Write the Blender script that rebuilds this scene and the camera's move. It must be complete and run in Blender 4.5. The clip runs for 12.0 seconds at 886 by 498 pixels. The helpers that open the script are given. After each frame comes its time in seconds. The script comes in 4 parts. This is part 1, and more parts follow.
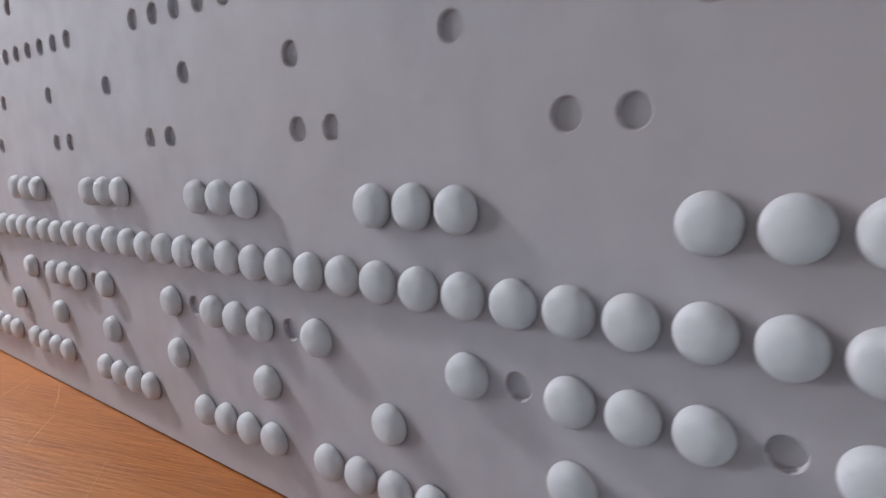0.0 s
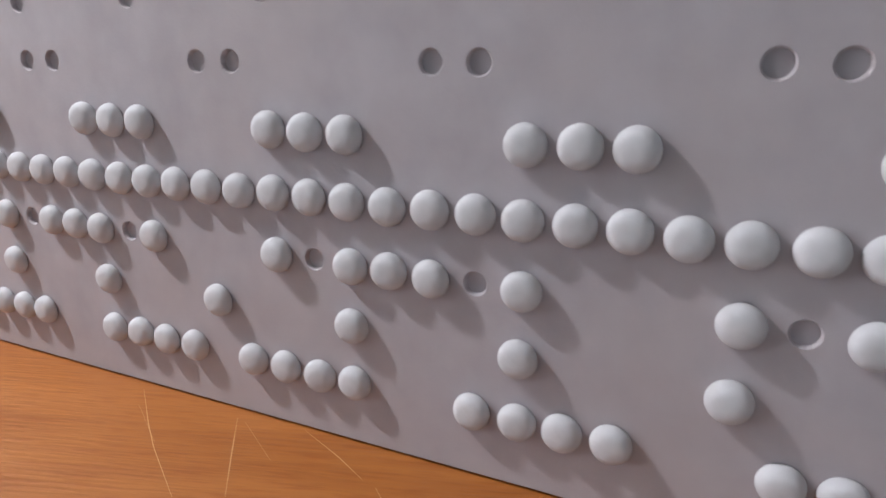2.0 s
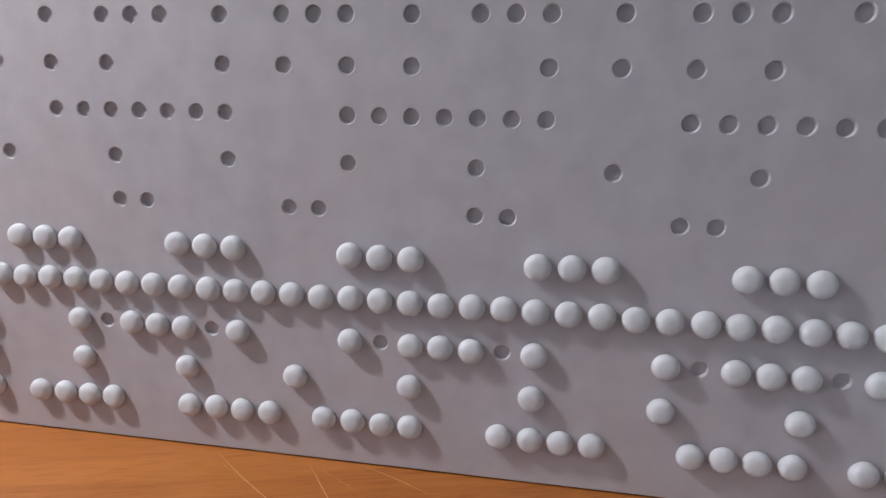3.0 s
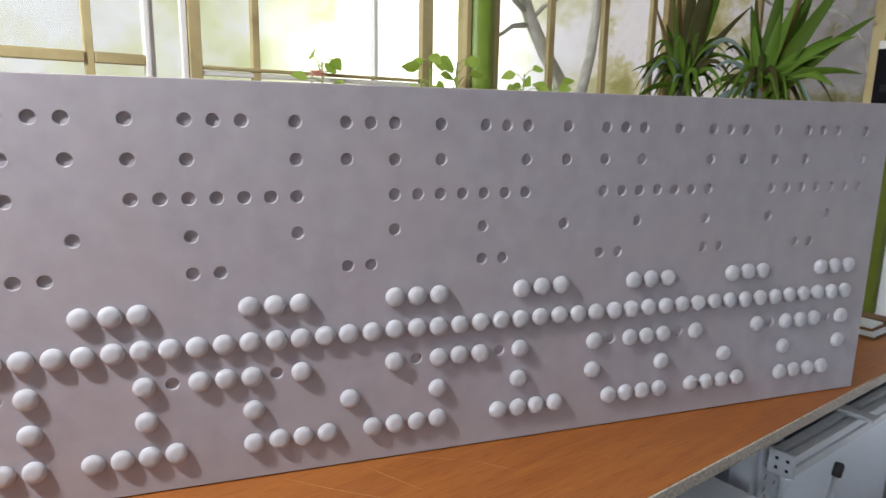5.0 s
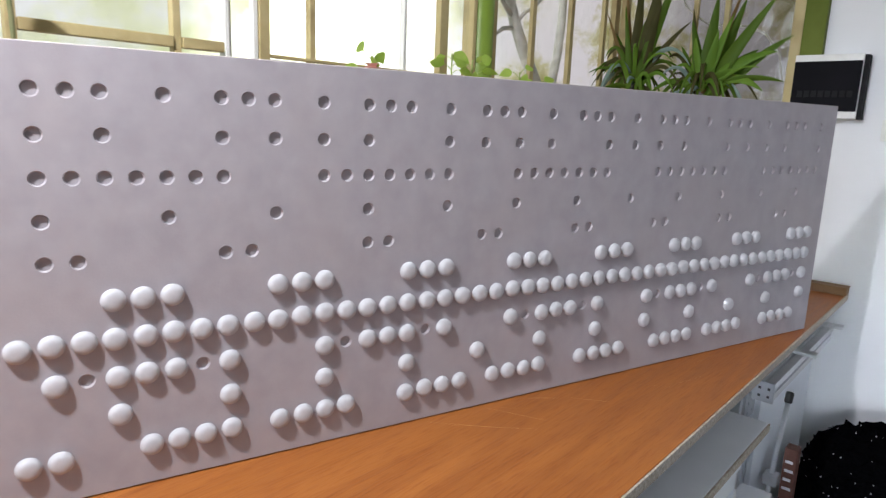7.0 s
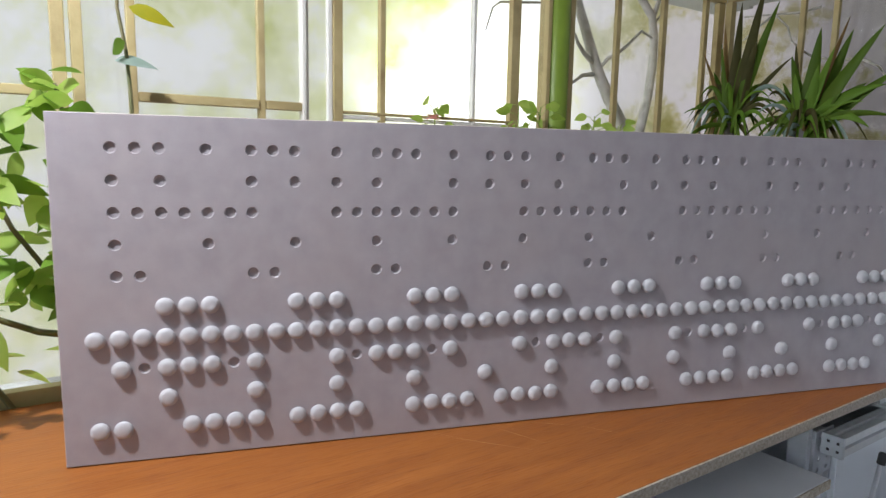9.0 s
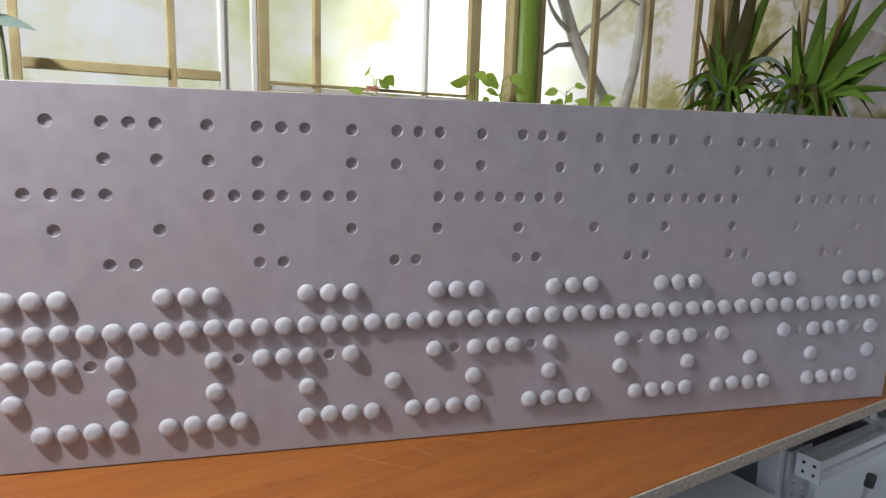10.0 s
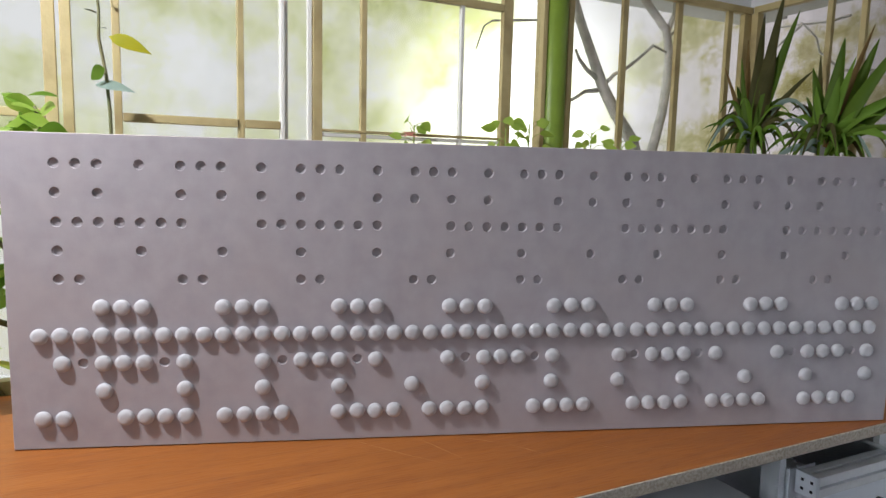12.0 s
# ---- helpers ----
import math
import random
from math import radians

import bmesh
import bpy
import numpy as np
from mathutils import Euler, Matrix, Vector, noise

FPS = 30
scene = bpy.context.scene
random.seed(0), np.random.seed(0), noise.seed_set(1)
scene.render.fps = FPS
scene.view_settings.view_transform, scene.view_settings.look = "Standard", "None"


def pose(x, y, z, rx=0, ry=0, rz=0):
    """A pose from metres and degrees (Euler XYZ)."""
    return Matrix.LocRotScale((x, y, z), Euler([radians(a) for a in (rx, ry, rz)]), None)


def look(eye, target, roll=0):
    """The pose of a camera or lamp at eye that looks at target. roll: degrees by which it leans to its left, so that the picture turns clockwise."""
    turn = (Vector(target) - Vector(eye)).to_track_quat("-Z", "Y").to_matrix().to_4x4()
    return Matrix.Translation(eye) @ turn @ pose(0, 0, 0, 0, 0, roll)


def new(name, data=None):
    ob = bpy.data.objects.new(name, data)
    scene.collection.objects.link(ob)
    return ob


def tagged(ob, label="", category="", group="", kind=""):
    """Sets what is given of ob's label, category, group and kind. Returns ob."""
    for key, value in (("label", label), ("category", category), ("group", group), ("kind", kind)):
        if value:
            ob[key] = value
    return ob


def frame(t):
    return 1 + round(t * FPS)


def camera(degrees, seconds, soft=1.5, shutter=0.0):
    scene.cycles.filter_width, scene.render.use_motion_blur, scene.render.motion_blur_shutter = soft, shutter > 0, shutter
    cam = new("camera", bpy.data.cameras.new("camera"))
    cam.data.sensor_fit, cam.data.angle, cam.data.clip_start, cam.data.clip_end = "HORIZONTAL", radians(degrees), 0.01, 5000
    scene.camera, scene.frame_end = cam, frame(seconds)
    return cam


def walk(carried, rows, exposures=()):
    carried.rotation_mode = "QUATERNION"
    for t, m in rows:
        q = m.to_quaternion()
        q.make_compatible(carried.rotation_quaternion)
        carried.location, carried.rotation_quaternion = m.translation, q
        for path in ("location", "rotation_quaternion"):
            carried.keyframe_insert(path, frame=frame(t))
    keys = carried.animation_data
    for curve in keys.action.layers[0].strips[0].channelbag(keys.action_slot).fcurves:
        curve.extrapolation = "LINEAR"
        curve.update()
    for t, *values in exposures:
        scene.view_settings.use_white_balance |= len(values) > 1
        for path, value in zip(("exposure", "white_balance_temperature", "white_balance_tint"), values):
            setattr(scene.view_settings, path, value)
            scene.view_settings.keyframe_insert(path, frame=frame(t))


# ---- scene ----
# The camera, carried by hand along the board and back.
cam = camera(69.4, 12.0, soft=1.35, shutter=0.3)
PATH = [
    (0.0, 1.4964, -0.7781, 1.0637, 78.27, 3.52, 21.28),
    (0.5, 1.3568, -0.7885, 1.0397, 77.64, 2.76, 14.70),
    (1.0, 1.1999, -0.7861, 1.0424, 77.38, 1.83, 14.42),
    (1.5, 1.0283, -0.7384, 1.0318, 75.55, 3.07, 11.27),
    (2.0, 0.8994, -0.7081, 1.0632, 73.40, -0.09, 7.23),
    (2.5, 0.8042, -0.7833, 1.1268, 74.51, -1.00, 0.33),
    (3.0, 0.7096, -0.9251, 1.1891, 76.22, -1.00, -7.59),
    (4.8, 0.2807, -0.9924, 1.2617, 77.83, -1.17, -32.80),
    (5.0, 0.2063, -1.0112, 1.2689, 78.75, -1.05, -36.22),
    (5.5, 0.0639, -1.0062, 1.2597, 81.00, -3.67, -40.69),
    (6.0, -0.0219, -0.8918, 1.2387, 80.49, -1.24, -43.59),
    (6.5, -0.0980, -0.8312, 1.2317, 78.89, -2.49, -45.42),
    (7.0, -0.2128, -0.8520, 1.2462, 78.69, -2.12, -48.52),
    (7.5, -0.3067, -0.9163, 1.2488, 78.96, -1.44, -48.25),
    (7.7, -0.3207, -0.9396, 1.2549, 79.27, -1.63, -45.84),
    (9.5, 0.0420, -1.1621, 1.2575, 81.78, -0.84, -32.58),
    (10.0, 0.1602, -1.1016, 1.2572, 80.15, -1.65, -31.77),
    (10.5, 0.2296, -1.1100, 1.2557, 81.67, -1.31, -27.34),
    (11.0, 0.2779, -1.1912, 1.2438, 81.72, -1.11, -22.39),
    (11.5, 0.2452, -1.2636, 1.2521, 81.96, -1.68, -23.20),
    (12.0, 0.1596, -1.3096, 1.2621, 83.31, -1.36, -25.60),
]
walk(cam, [(t, pose(x, y, z, rx, ry, rz)) for t, x, y, z, rx, ry, rz in PATH],
     exposures=[(t, e, k, 10) for t, e, k in ((0.0, -0.20, 6300), (1.5, -0.25, 6450), (3.0, -0.43, 6280), (5.0, -0.48, 6300), (7.0, -0.43, 6250), (9.0, -0.72, 6250), (12.0, -0.69, 6350))])

# ---- world and lights ----
world = bpy.data.worlds.new("sky")
scene.world = world
world.use_nodes = True
wn = world.node_tree.nodes
sky = wn.new("ShaderNodeTexSky")
sky.sky_type, sky.sun_disc = "NISHITA", False
sky.sun_elevation, sky.sun_rotation = radians(40), radians(20)
world.node_tree.links.new(sky.outputs[0], wn["Background"].inputs[0])
wn["Background"].inputs[1].default_value = 0.12


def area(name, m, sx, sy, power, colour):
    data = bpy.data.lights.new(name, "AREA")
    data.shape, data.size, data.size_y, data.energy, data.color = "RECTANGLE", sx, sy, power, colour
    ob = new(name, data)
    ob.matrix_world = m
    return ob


# an unseen key light placed to suit the peg shadows, daylight by the bench windows, and added west and rear fills
area("unseen_key_light", look((-0.527, -0.274, 2.20), (0.05, -0.1, 0.9)), 0.08, 0.08, 47.0, (0.985, 0.97, 1.0))
area("bench_window_daylight", look((-1.65, 0.33, 1.70), (0.3, -0.4, 1.0)), 1.4, 1.1, 22.0, (0.80, 0.88, 1.0))
# added fill for the east wall and under the bench; no west window exists
area("west_fill_light", look((-2.55, -1.5, 1.2), (2.1, -1.05, 0.42)), 1.2, 1.2, 9.0, (0.88, 0.93, 1.0)).data.spread = radians(34)
# soft fill added behind the camera, its source unseen
area("rear_fill_light", look((-0.5, -3.35, 1.7), (0.8, 0.0, 1.0)), 2.6, 1.5, 7.6, (1.0, 0.95, 0.93))

# ---- materials ----


def material(name, colour, rough=0.6, second=None, scale=30.0, amount=0.5, bump=0.0, bump_scale=200.0, metallic=0.0,
             stretch=(1, 1, 1), stain=None, stain_scale=3.0, coat=0.0, specular=0.5):
    m = bpy.data.materials.new(name)
    m.use_nodes = True
    nt = m.node_tree
    n, link = nt.nodes, nt.links.new
    p = n["Principled BSDF"]
    p.inputs["Roughness"].default_value = rough
    p.inputs["Metallic"].default_value = metallic
    p.inputs["Coat Weight"].default_value = coat
    p.inputs["Specular IOR Level"].default_value = specular
    tc = n.new("ShaderNodeTexCoord")
    mp = n.new("ShaderNodeMapping")
    mp.inputs["Scale"].default_value = stretch
    link(tc.outputs["Object"], mp.inputs[0])
    nz = n.new("ShaderNodeTexNoise")
    nz.inputs["Scale"].default_value, nz.inputs["Detail"].default_value = scale, 6
    link(mp.outputs[0], nz.inputs["Vector"])
    ramp = n.new("ShaderNodeMapRange")
    ramp.inputs["From Min"].default_value, ramp.inputs["From Max"].default_value = 0.3, 0.7
    ramp.inputs["To Max"].default_value = amount
    link(nz.outputs[0], ramp.inputs[0])
    mix = n.new("ShaderNodeMix")
    mix.data_type = "RGBA"
    mix.inputs[6].default_value = (*colour, 1)
    mix.inputs[7].default_value = (*(second or [c * 0.8 for c in colour]), 1)
    link(ramp.outputs[0], mix.inputs[0])
    out = mix.outputs[2]
    if stain:
        n2 = n.new("ShaderNodeTexNoise")
        n2.inputs["Scale"].default_value, n2.inputs["Detail"].default_value = stain_scale, 4
        link(tc.outputs["Object"], n2.inputs["Vector"])
        r2 = n.new("ShaderNodeMapRange")
        r2.inputs["From Min"].default_value, r2.inputs["From Max"].default_value = 0.48, 0.75
        link(n2.outputs[0], r2.inputs[0])
        mix2 = n.new("ShaderNodeMix")
        mix2.data_type = "RGBA"
        mix2.inputs[7].default_value = (*stain, 1)
        link(out, mix2.inputs[6])
        link(r2.outputs[0], mix2.inputs[0])
        out = mix2.outputs[2]
    link(out, p.inputs["Base Color"])
    rr = n.new("ShaderNodeMapRange")
    rr.inputs["To Min"].default_value, rr.inputs["To Max"].default_value = rough * 0.8, min(1.0, rough * 1.2)
    link(nz.outputs[0], rr.inputs[0])
    link(rr.outputs[0], p.inputs["Roughness"])
    if bump:
        nb = n.new("ShaderNodeTexNoise")
        nb.inputs["Scale"].default_value, nb.inputs["Detail"].default_value = bump_scale, 3
        link(mp.outputs[0], nb.inputs["Vector"])
        b = n.new("ShaderNodeBump")
        b.inputs["Strength"].default_value, b.inputs["Distance"].default_value = bump, 0.002
        link(nb.outputs[0], b.inputs["Height"])
        link(b.outputs[0], p.inputs["Normal"])
    return m


M_BOARD = material("grey_board_paint", (0.41, 0.382, 0.405), 0.62, (0.34, 0.313, 0.335), 26, 0.8, 0.11, 340, stretch=(1.0, 1, 0.9),
                   stain=(0.40, 0.355, 0.36), stain_scale=3.5, specular=0.35)
M_BOARD_EDGE = material("board_edge", (0.46, 0.41, 0.40), 0.7, (0.38, 0.34, 0.33), 80, 0.6, 0.2, 300)
M_PEG = material("white_peg_plastic", (0.52, 0.52, 0.54), 0.65, (0.45, 0.45, 0.47), 90, 0.6, 0.2, 250, specular=0.3)
M_CREAM = material("weathered_cream_paint", (0.54, 0.45, 0.23), 0.6, (0.44, 0.35, 0.16), 25, 0.7, 0.4, 120, stain=(0.32, 0.24, 0.11), stain_scale=9)
M_WHITEFRAME = material("white_frame_paint", (0.86, 0.86, 0.82), 0.5, (0.78, 0.77, 0.72), 18, 0.6, 0.2, 90)
M_GREEN = material("green_post_paint", (0.24, 0.36, 0.04), 0.4, (0.18, 0.28, 0.03), 14, 0.7, 0.2, 80)
M_OLIVE = material("dark_olive_post_paint", (0.13, 0.165, 0.02), 0.6, (0.09, 0.12, 0.015), 14, 0.7, 0.2, 80, specular=0.2)
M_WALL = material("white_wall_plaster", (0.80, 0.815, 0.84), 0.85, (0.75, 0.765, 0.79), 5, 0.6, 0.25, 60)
# unseen walls and ceiling are toned down to cut light bounced onto the board
M_DULL = material("low_bounce_wall_grey", (0.42, 0.42, 0.43), 0.9, (0.36, 0.36, 0.37), 4, 0.6, 0.2, 60)
M_CEIL = material("ceiling_plaster", (0.6, 0.59, 0.58), 0.9, (0.74, 0.73, 0.71), 4, 0.6, 0.2, 60)
M_FLOOR = material("grey_floor_screed", (0.25, 0.25, 0.26), 0.7, (0.18, 0.18, 0.19), 12, 0.6, 0.2, 60)
M_CHIP = material("raw_chipboard_edge", (0.56, 0.50, 0.42), 0.85, (0.28, 0.23, 0.17), 160, 0.9, 0.6, 220)
M_ALU = material("aluminium_profile", (0.66, 0.67, 0.69), 0.42, (0.56, 0.57, 0.59), 40, 0.6, 0.1, 200, metallic=0.35)
M_STEEL = material("galvanised_steel", (0.6, 0.62, 0.66), 0.4, (0.45, 0.47, 0.5), 30, 0.6, 0.1, 200, metallic=0.3)
M_DARK = material("near_black", (0.02, 0.02, 0.022), 0.8, specular=0.1)
M_LAMINATE = material("grey_white_laminate", (0.74, 0.76, 0.80), 0.5, (0.66, 0.68, 0.72), 9, 0.6, 0.05, 100)
M_WHITE = material("white_panel", (0.84, 0.88, 0.93), 0.45, (0.76, 0.80, 0.86), 6, 0.5, 0.05, 60)
M_BLACK = material("black_foam", (0.0012, 0.0012, 0.0016), 0.9, (0.003, 0.003, 0.0035), 90, 0.5, 0.8, 120, specular=0.0)
M_OLDWOOD = material("dark_old_wood", (0.22, 0.12, 0.05), 0.7, (0.16, 0.09, 0.04), 30, 0.7, 0.3, 80, stretch=(1, 0.15, 1))
M_RUBBER = material("black_rubber", (0.02, 0.02, 0.02), 0.6)
M_YELLOW = material("yellow_plastic", (0.75, 0.58, 0.04), 0.45)
M_REDBOX = material("red_brown_carton", (0.13, 0.05, 0.035), 0.7, (0.09, 0.035, 0.025), 40, 0.6)
M_LEAF = material("olive_green_strap_leaf", (0.10, 0.19, 0.02), 0.55, (0.16, 0.26, 0.03), 10, 0.8, 0.2, 60, stretch=(1, 1, 0.2), specular=0.25)
M_LEAF_MID = material("mid_green_strap_leaf", (0.16, 0.31, 0.035), 0.55, (0.23, 0.38, 0.05), 10, 0.8, 0.2, 60, specular=0.25)
M_LEAF_DARK = material("dark_old_strap_leaf", (0.085, 0.085, 0.025), 0.6, (0.14, 0.13, 0.05), 12, 0.8, 0.2, 60, specular=0.2)
M_LEAF_DRY = material("dry_brown_strap_leaf", (0.30, 0.20, 0.08), 0.75, (0.20, 0.13, 0.05), 14, 0.8, 0.3, 60, specular=0.15)
M_STEM_YOUNG = material("pale_green_stem", (0.36, 0.46, 0.12), 0.6, (0.28, 0.34, 0.10), 40, 0.6, 0.1, 90)
M_LEAF_YOUNG = material("young_green_leaf", (0.38, 0.57, 0.09), 0.5, (0.52, 0.67, 0.16), 25, 0.8, 0.2, 90)
M_LEAF_YELLOW = material("yellowing_leaf", (0.50, 0.44, 0.02), 0.5, (0.36, 0.40, 0.03), 25, 0.8, 0.2, 90)
M_LEAF_PALE = material("pale_grey_green_leaf", (0.35, 0.46, 0.42), 0.5, (0.25, 0.36, 0.30), 30, 0.8, 0.2, 90)
M_STEM = material("green_brown_stem", (0.13, 0.15, 0.06), 0.7, (0.2, 0.16, 0.08), 40, 0.8, 0.3, 90)
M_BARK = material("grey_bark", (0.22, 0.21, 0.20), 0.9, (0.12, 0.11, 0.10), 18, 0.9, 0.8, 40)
# bark colour lightened to stand in for the missing daylight and haze outside
M_GREYBARK = material("brightened_grey_bark", (0.76, 0.74, 0.72), 0.9, (0.42, 0.40, 0.37), 30, 0.9, 0.8, 40)
M_POT = material("terracotta_pot", (0.45, 0.20, 0.11), 0.8, (0.38, 0.16, 0.09), 20, 0.6, 0.2, 80)
M_SOIL = material("potting_soil", (0.05, 0.035, 0.025), 0.95, (0.09, 0.06, 0.04), 60, 0.9, 0.8, 90)
M_FLOWER = material("pink_red_petal", (0.92, 0.58, 0.54), 0.6, (0.94, 0.68, 0.64), 60, 0.7)
M_SMOKED = material("smoked_plastic_cover", (0.008, 0.008, 0.010), 0.5, (0.014, 0.013, 0.017), 12, 0.6, specular=0.02)
M_SWITCH = material("white_switch_plastic", (0.8, 0.8, 0.78), 0.4)


def leafy(m, weight):
    """Let daylight shine through a leaf."""
    nt = m.node_tree
    p = nt.nodes["Principled BSDF"]
    tr = nt.nodes.new("ShaderNodeBsdfTranslucent")
    mx = nt.nodes.new("ShaderNodeMixShader")
    mx.inputs[0].default_value = weight
    src = p.inputs["Base Color"].links[0].from_socket
    nt.links.new(src, tr.inputs[0])
    nt.links.new(p.outputs[0], mx.inputs[1])
    nt.links.new(tr.outputs[0], mx.inputs[2])
    nt.links.new(mx.outputs[0], nt.nodes["Material Output"].inputs[0])


for leaf_m in (M_LEAF, M_LEAF_MID, M_LEAF_DARK, M_LEAF_DRY, M_LEAF_PALE):
    leafy(leaf_m, 0.4)
for leaf_m in (M_LEAF_YOUNG, M_LEAF_YELLOW, M_FLOWER):
    leafy(leaf_m, 0.6)


def wood_material():
    """Orange-brown varnished veneer: long grain along x, fine pores, a few scratches."""
    m = bpy.data.materials.new("orange_varnished_veneer")
    m.use_nodes = True
    nt = m.node_tree
    n, link = nt.nodes, nt.links.new
    p = n["Principled BSDF"]
    tc = n.new("ShaderNodeTexCoord")
    mp = n.new("ShaderNodeMapping")
    mp.inputs["Scale"].default_value = (1.2, 14, 14)
    link(tc.outputs["Object"], mp.inputs[0])
    broad = n.new("ShaderNodeTexNoise")
    broad.inputs["Scale"].default_value, broad.inputs["Detail"].default_value, broad.inputs["Distortion"].default_value = 2.2, 5, 1.2
    link(mp.outputs[0], broad.inputs["Vector"])
    mp2 = n.new("ShaderNodeMapping")
    mp2.inputs["Scale"].default_value = (14, 170, 170)
    link(tc.outputs["Object"], mp2.inputs[0])
    pores = n.new("ShaderNodeTexNoise")
    pores.inputs["Scale"].default_value, pores.inputs["Detail"].default_value = 1.6, 3
    link(mp2.outputs[0], pores.inputs["Vector"])
    ramp = n.new("ShaderNodeValToRGB")
    e = ramp.color_ramp.elements
    e[0].position, e[0].color = 0.28, (0.29, 0.092, 0.018, 1)
    e[1].position, e[1].color = 0.72, (0.39, 0.138, 0.029, 1)
    link(broad.outputs[0], ramp.inputs[0])
    dark = n.new("ShaderNodeMix")
    dark.data_type, dark.blend_type = "RGBA", "MULTIPLY"
    dark.inputs[7].default_value = (0.82, 0.72, 0.62, 1)
    pr = n.new("ShaderNodeMapRange")
    pr.inputs["From Min"].default_value, pr.inputs["From Max"].default_value = 0.5, 0.72
    link(pores.outputs[0], pr.inputs[0])
    link(pr.outputs[0], dark.inputs[0])
    link(ramp.outputs[0], dark.inputs[6])
    link(dark.outputs[2], p.inputs["Base Color"])
    rough = n.new("ShaderNodeMapRange")
    rough.inputs["To Min"].default_value, rough.inputs["To Max"].default_value = 0.36, 0.55
    p.inputs["Specular IOR Level"].default_value = 0.36
    link(broad.outputs[0], rough.inputs[0])
    link(rough.outputs[0], p.inputs["Roughness"])
    b = n.new("ShaderNodeBump")
    b.inputs["Strength"].default_value, b.inputs["Distance"].default_value = 0.7, 0.001
    link(pores.outputs[0], b.inputs["Height"])
    link(b.outputs[0], p.inputs["Normal"])
    return m


M_WOOD = wood_material()


def glass_material(name, colour, rough, dirt):
    m = bpy.data.materials.new(name)
    m.use_nodes = True
    nt = m.node_tree
    n, link = nt.nodes, nt.links.new
    n.remove(n["Principled BSDF"])
    tr = n.new("ShaderNodeBsdfTransparent")
    tr.inputs[0].default_value = (*colour, 1)
    gl = n.new("ShaderNodeBsdfGlossy")
    gl.inputs["Roughness"].default_value = rough
    mx = n.new("ShaderNodeMixShader")
    mx.inputs[0].default_value = 0.04
    link(tr.outputs[0], mx.inputs[1])
    link(gl.outputs[0], mx.inputs[2])
    df = n.new("ShaderNodeBsdfTranslucent")
    df.inputs[0].default_value = (0.8, 0.8, 0.75, 1)
    nz = n.new("ShaderNodeTexNoise")
    nz.inputs["Scale"].default_value, nz.inputs["Detail"].default_value = 6, 6
    tc = n.new("ShaderNodeTexCoord")
    link(tc.outputs["Object"], nz.inputs["Vector"])
    mr = n.new("ShaderNodeMapRange")
    mr.inputs["From Min"].default_value, mr.inputs["From Max"].default_value, mr.inputs["To Max"].default_value = 0.45, 0.8, dirt
    link(nz.outputs[0], mr.inputs[0])
    mx2 = n.new("ShaderNodeMixShader")
    link(mr.outputs[0], mx2.inputs[0])
    link(mx.outputs[0], mx2.inputs[1])
    link(df.outputs[0], mx2.inputs[2])
    link(mx2.outputs[0], n["Material Output"].inputs[0])
    return m


M_GLASS = glass_material("dusty_window_glass", (0.97, 0.97, 0.96), 0.05, 0.18)


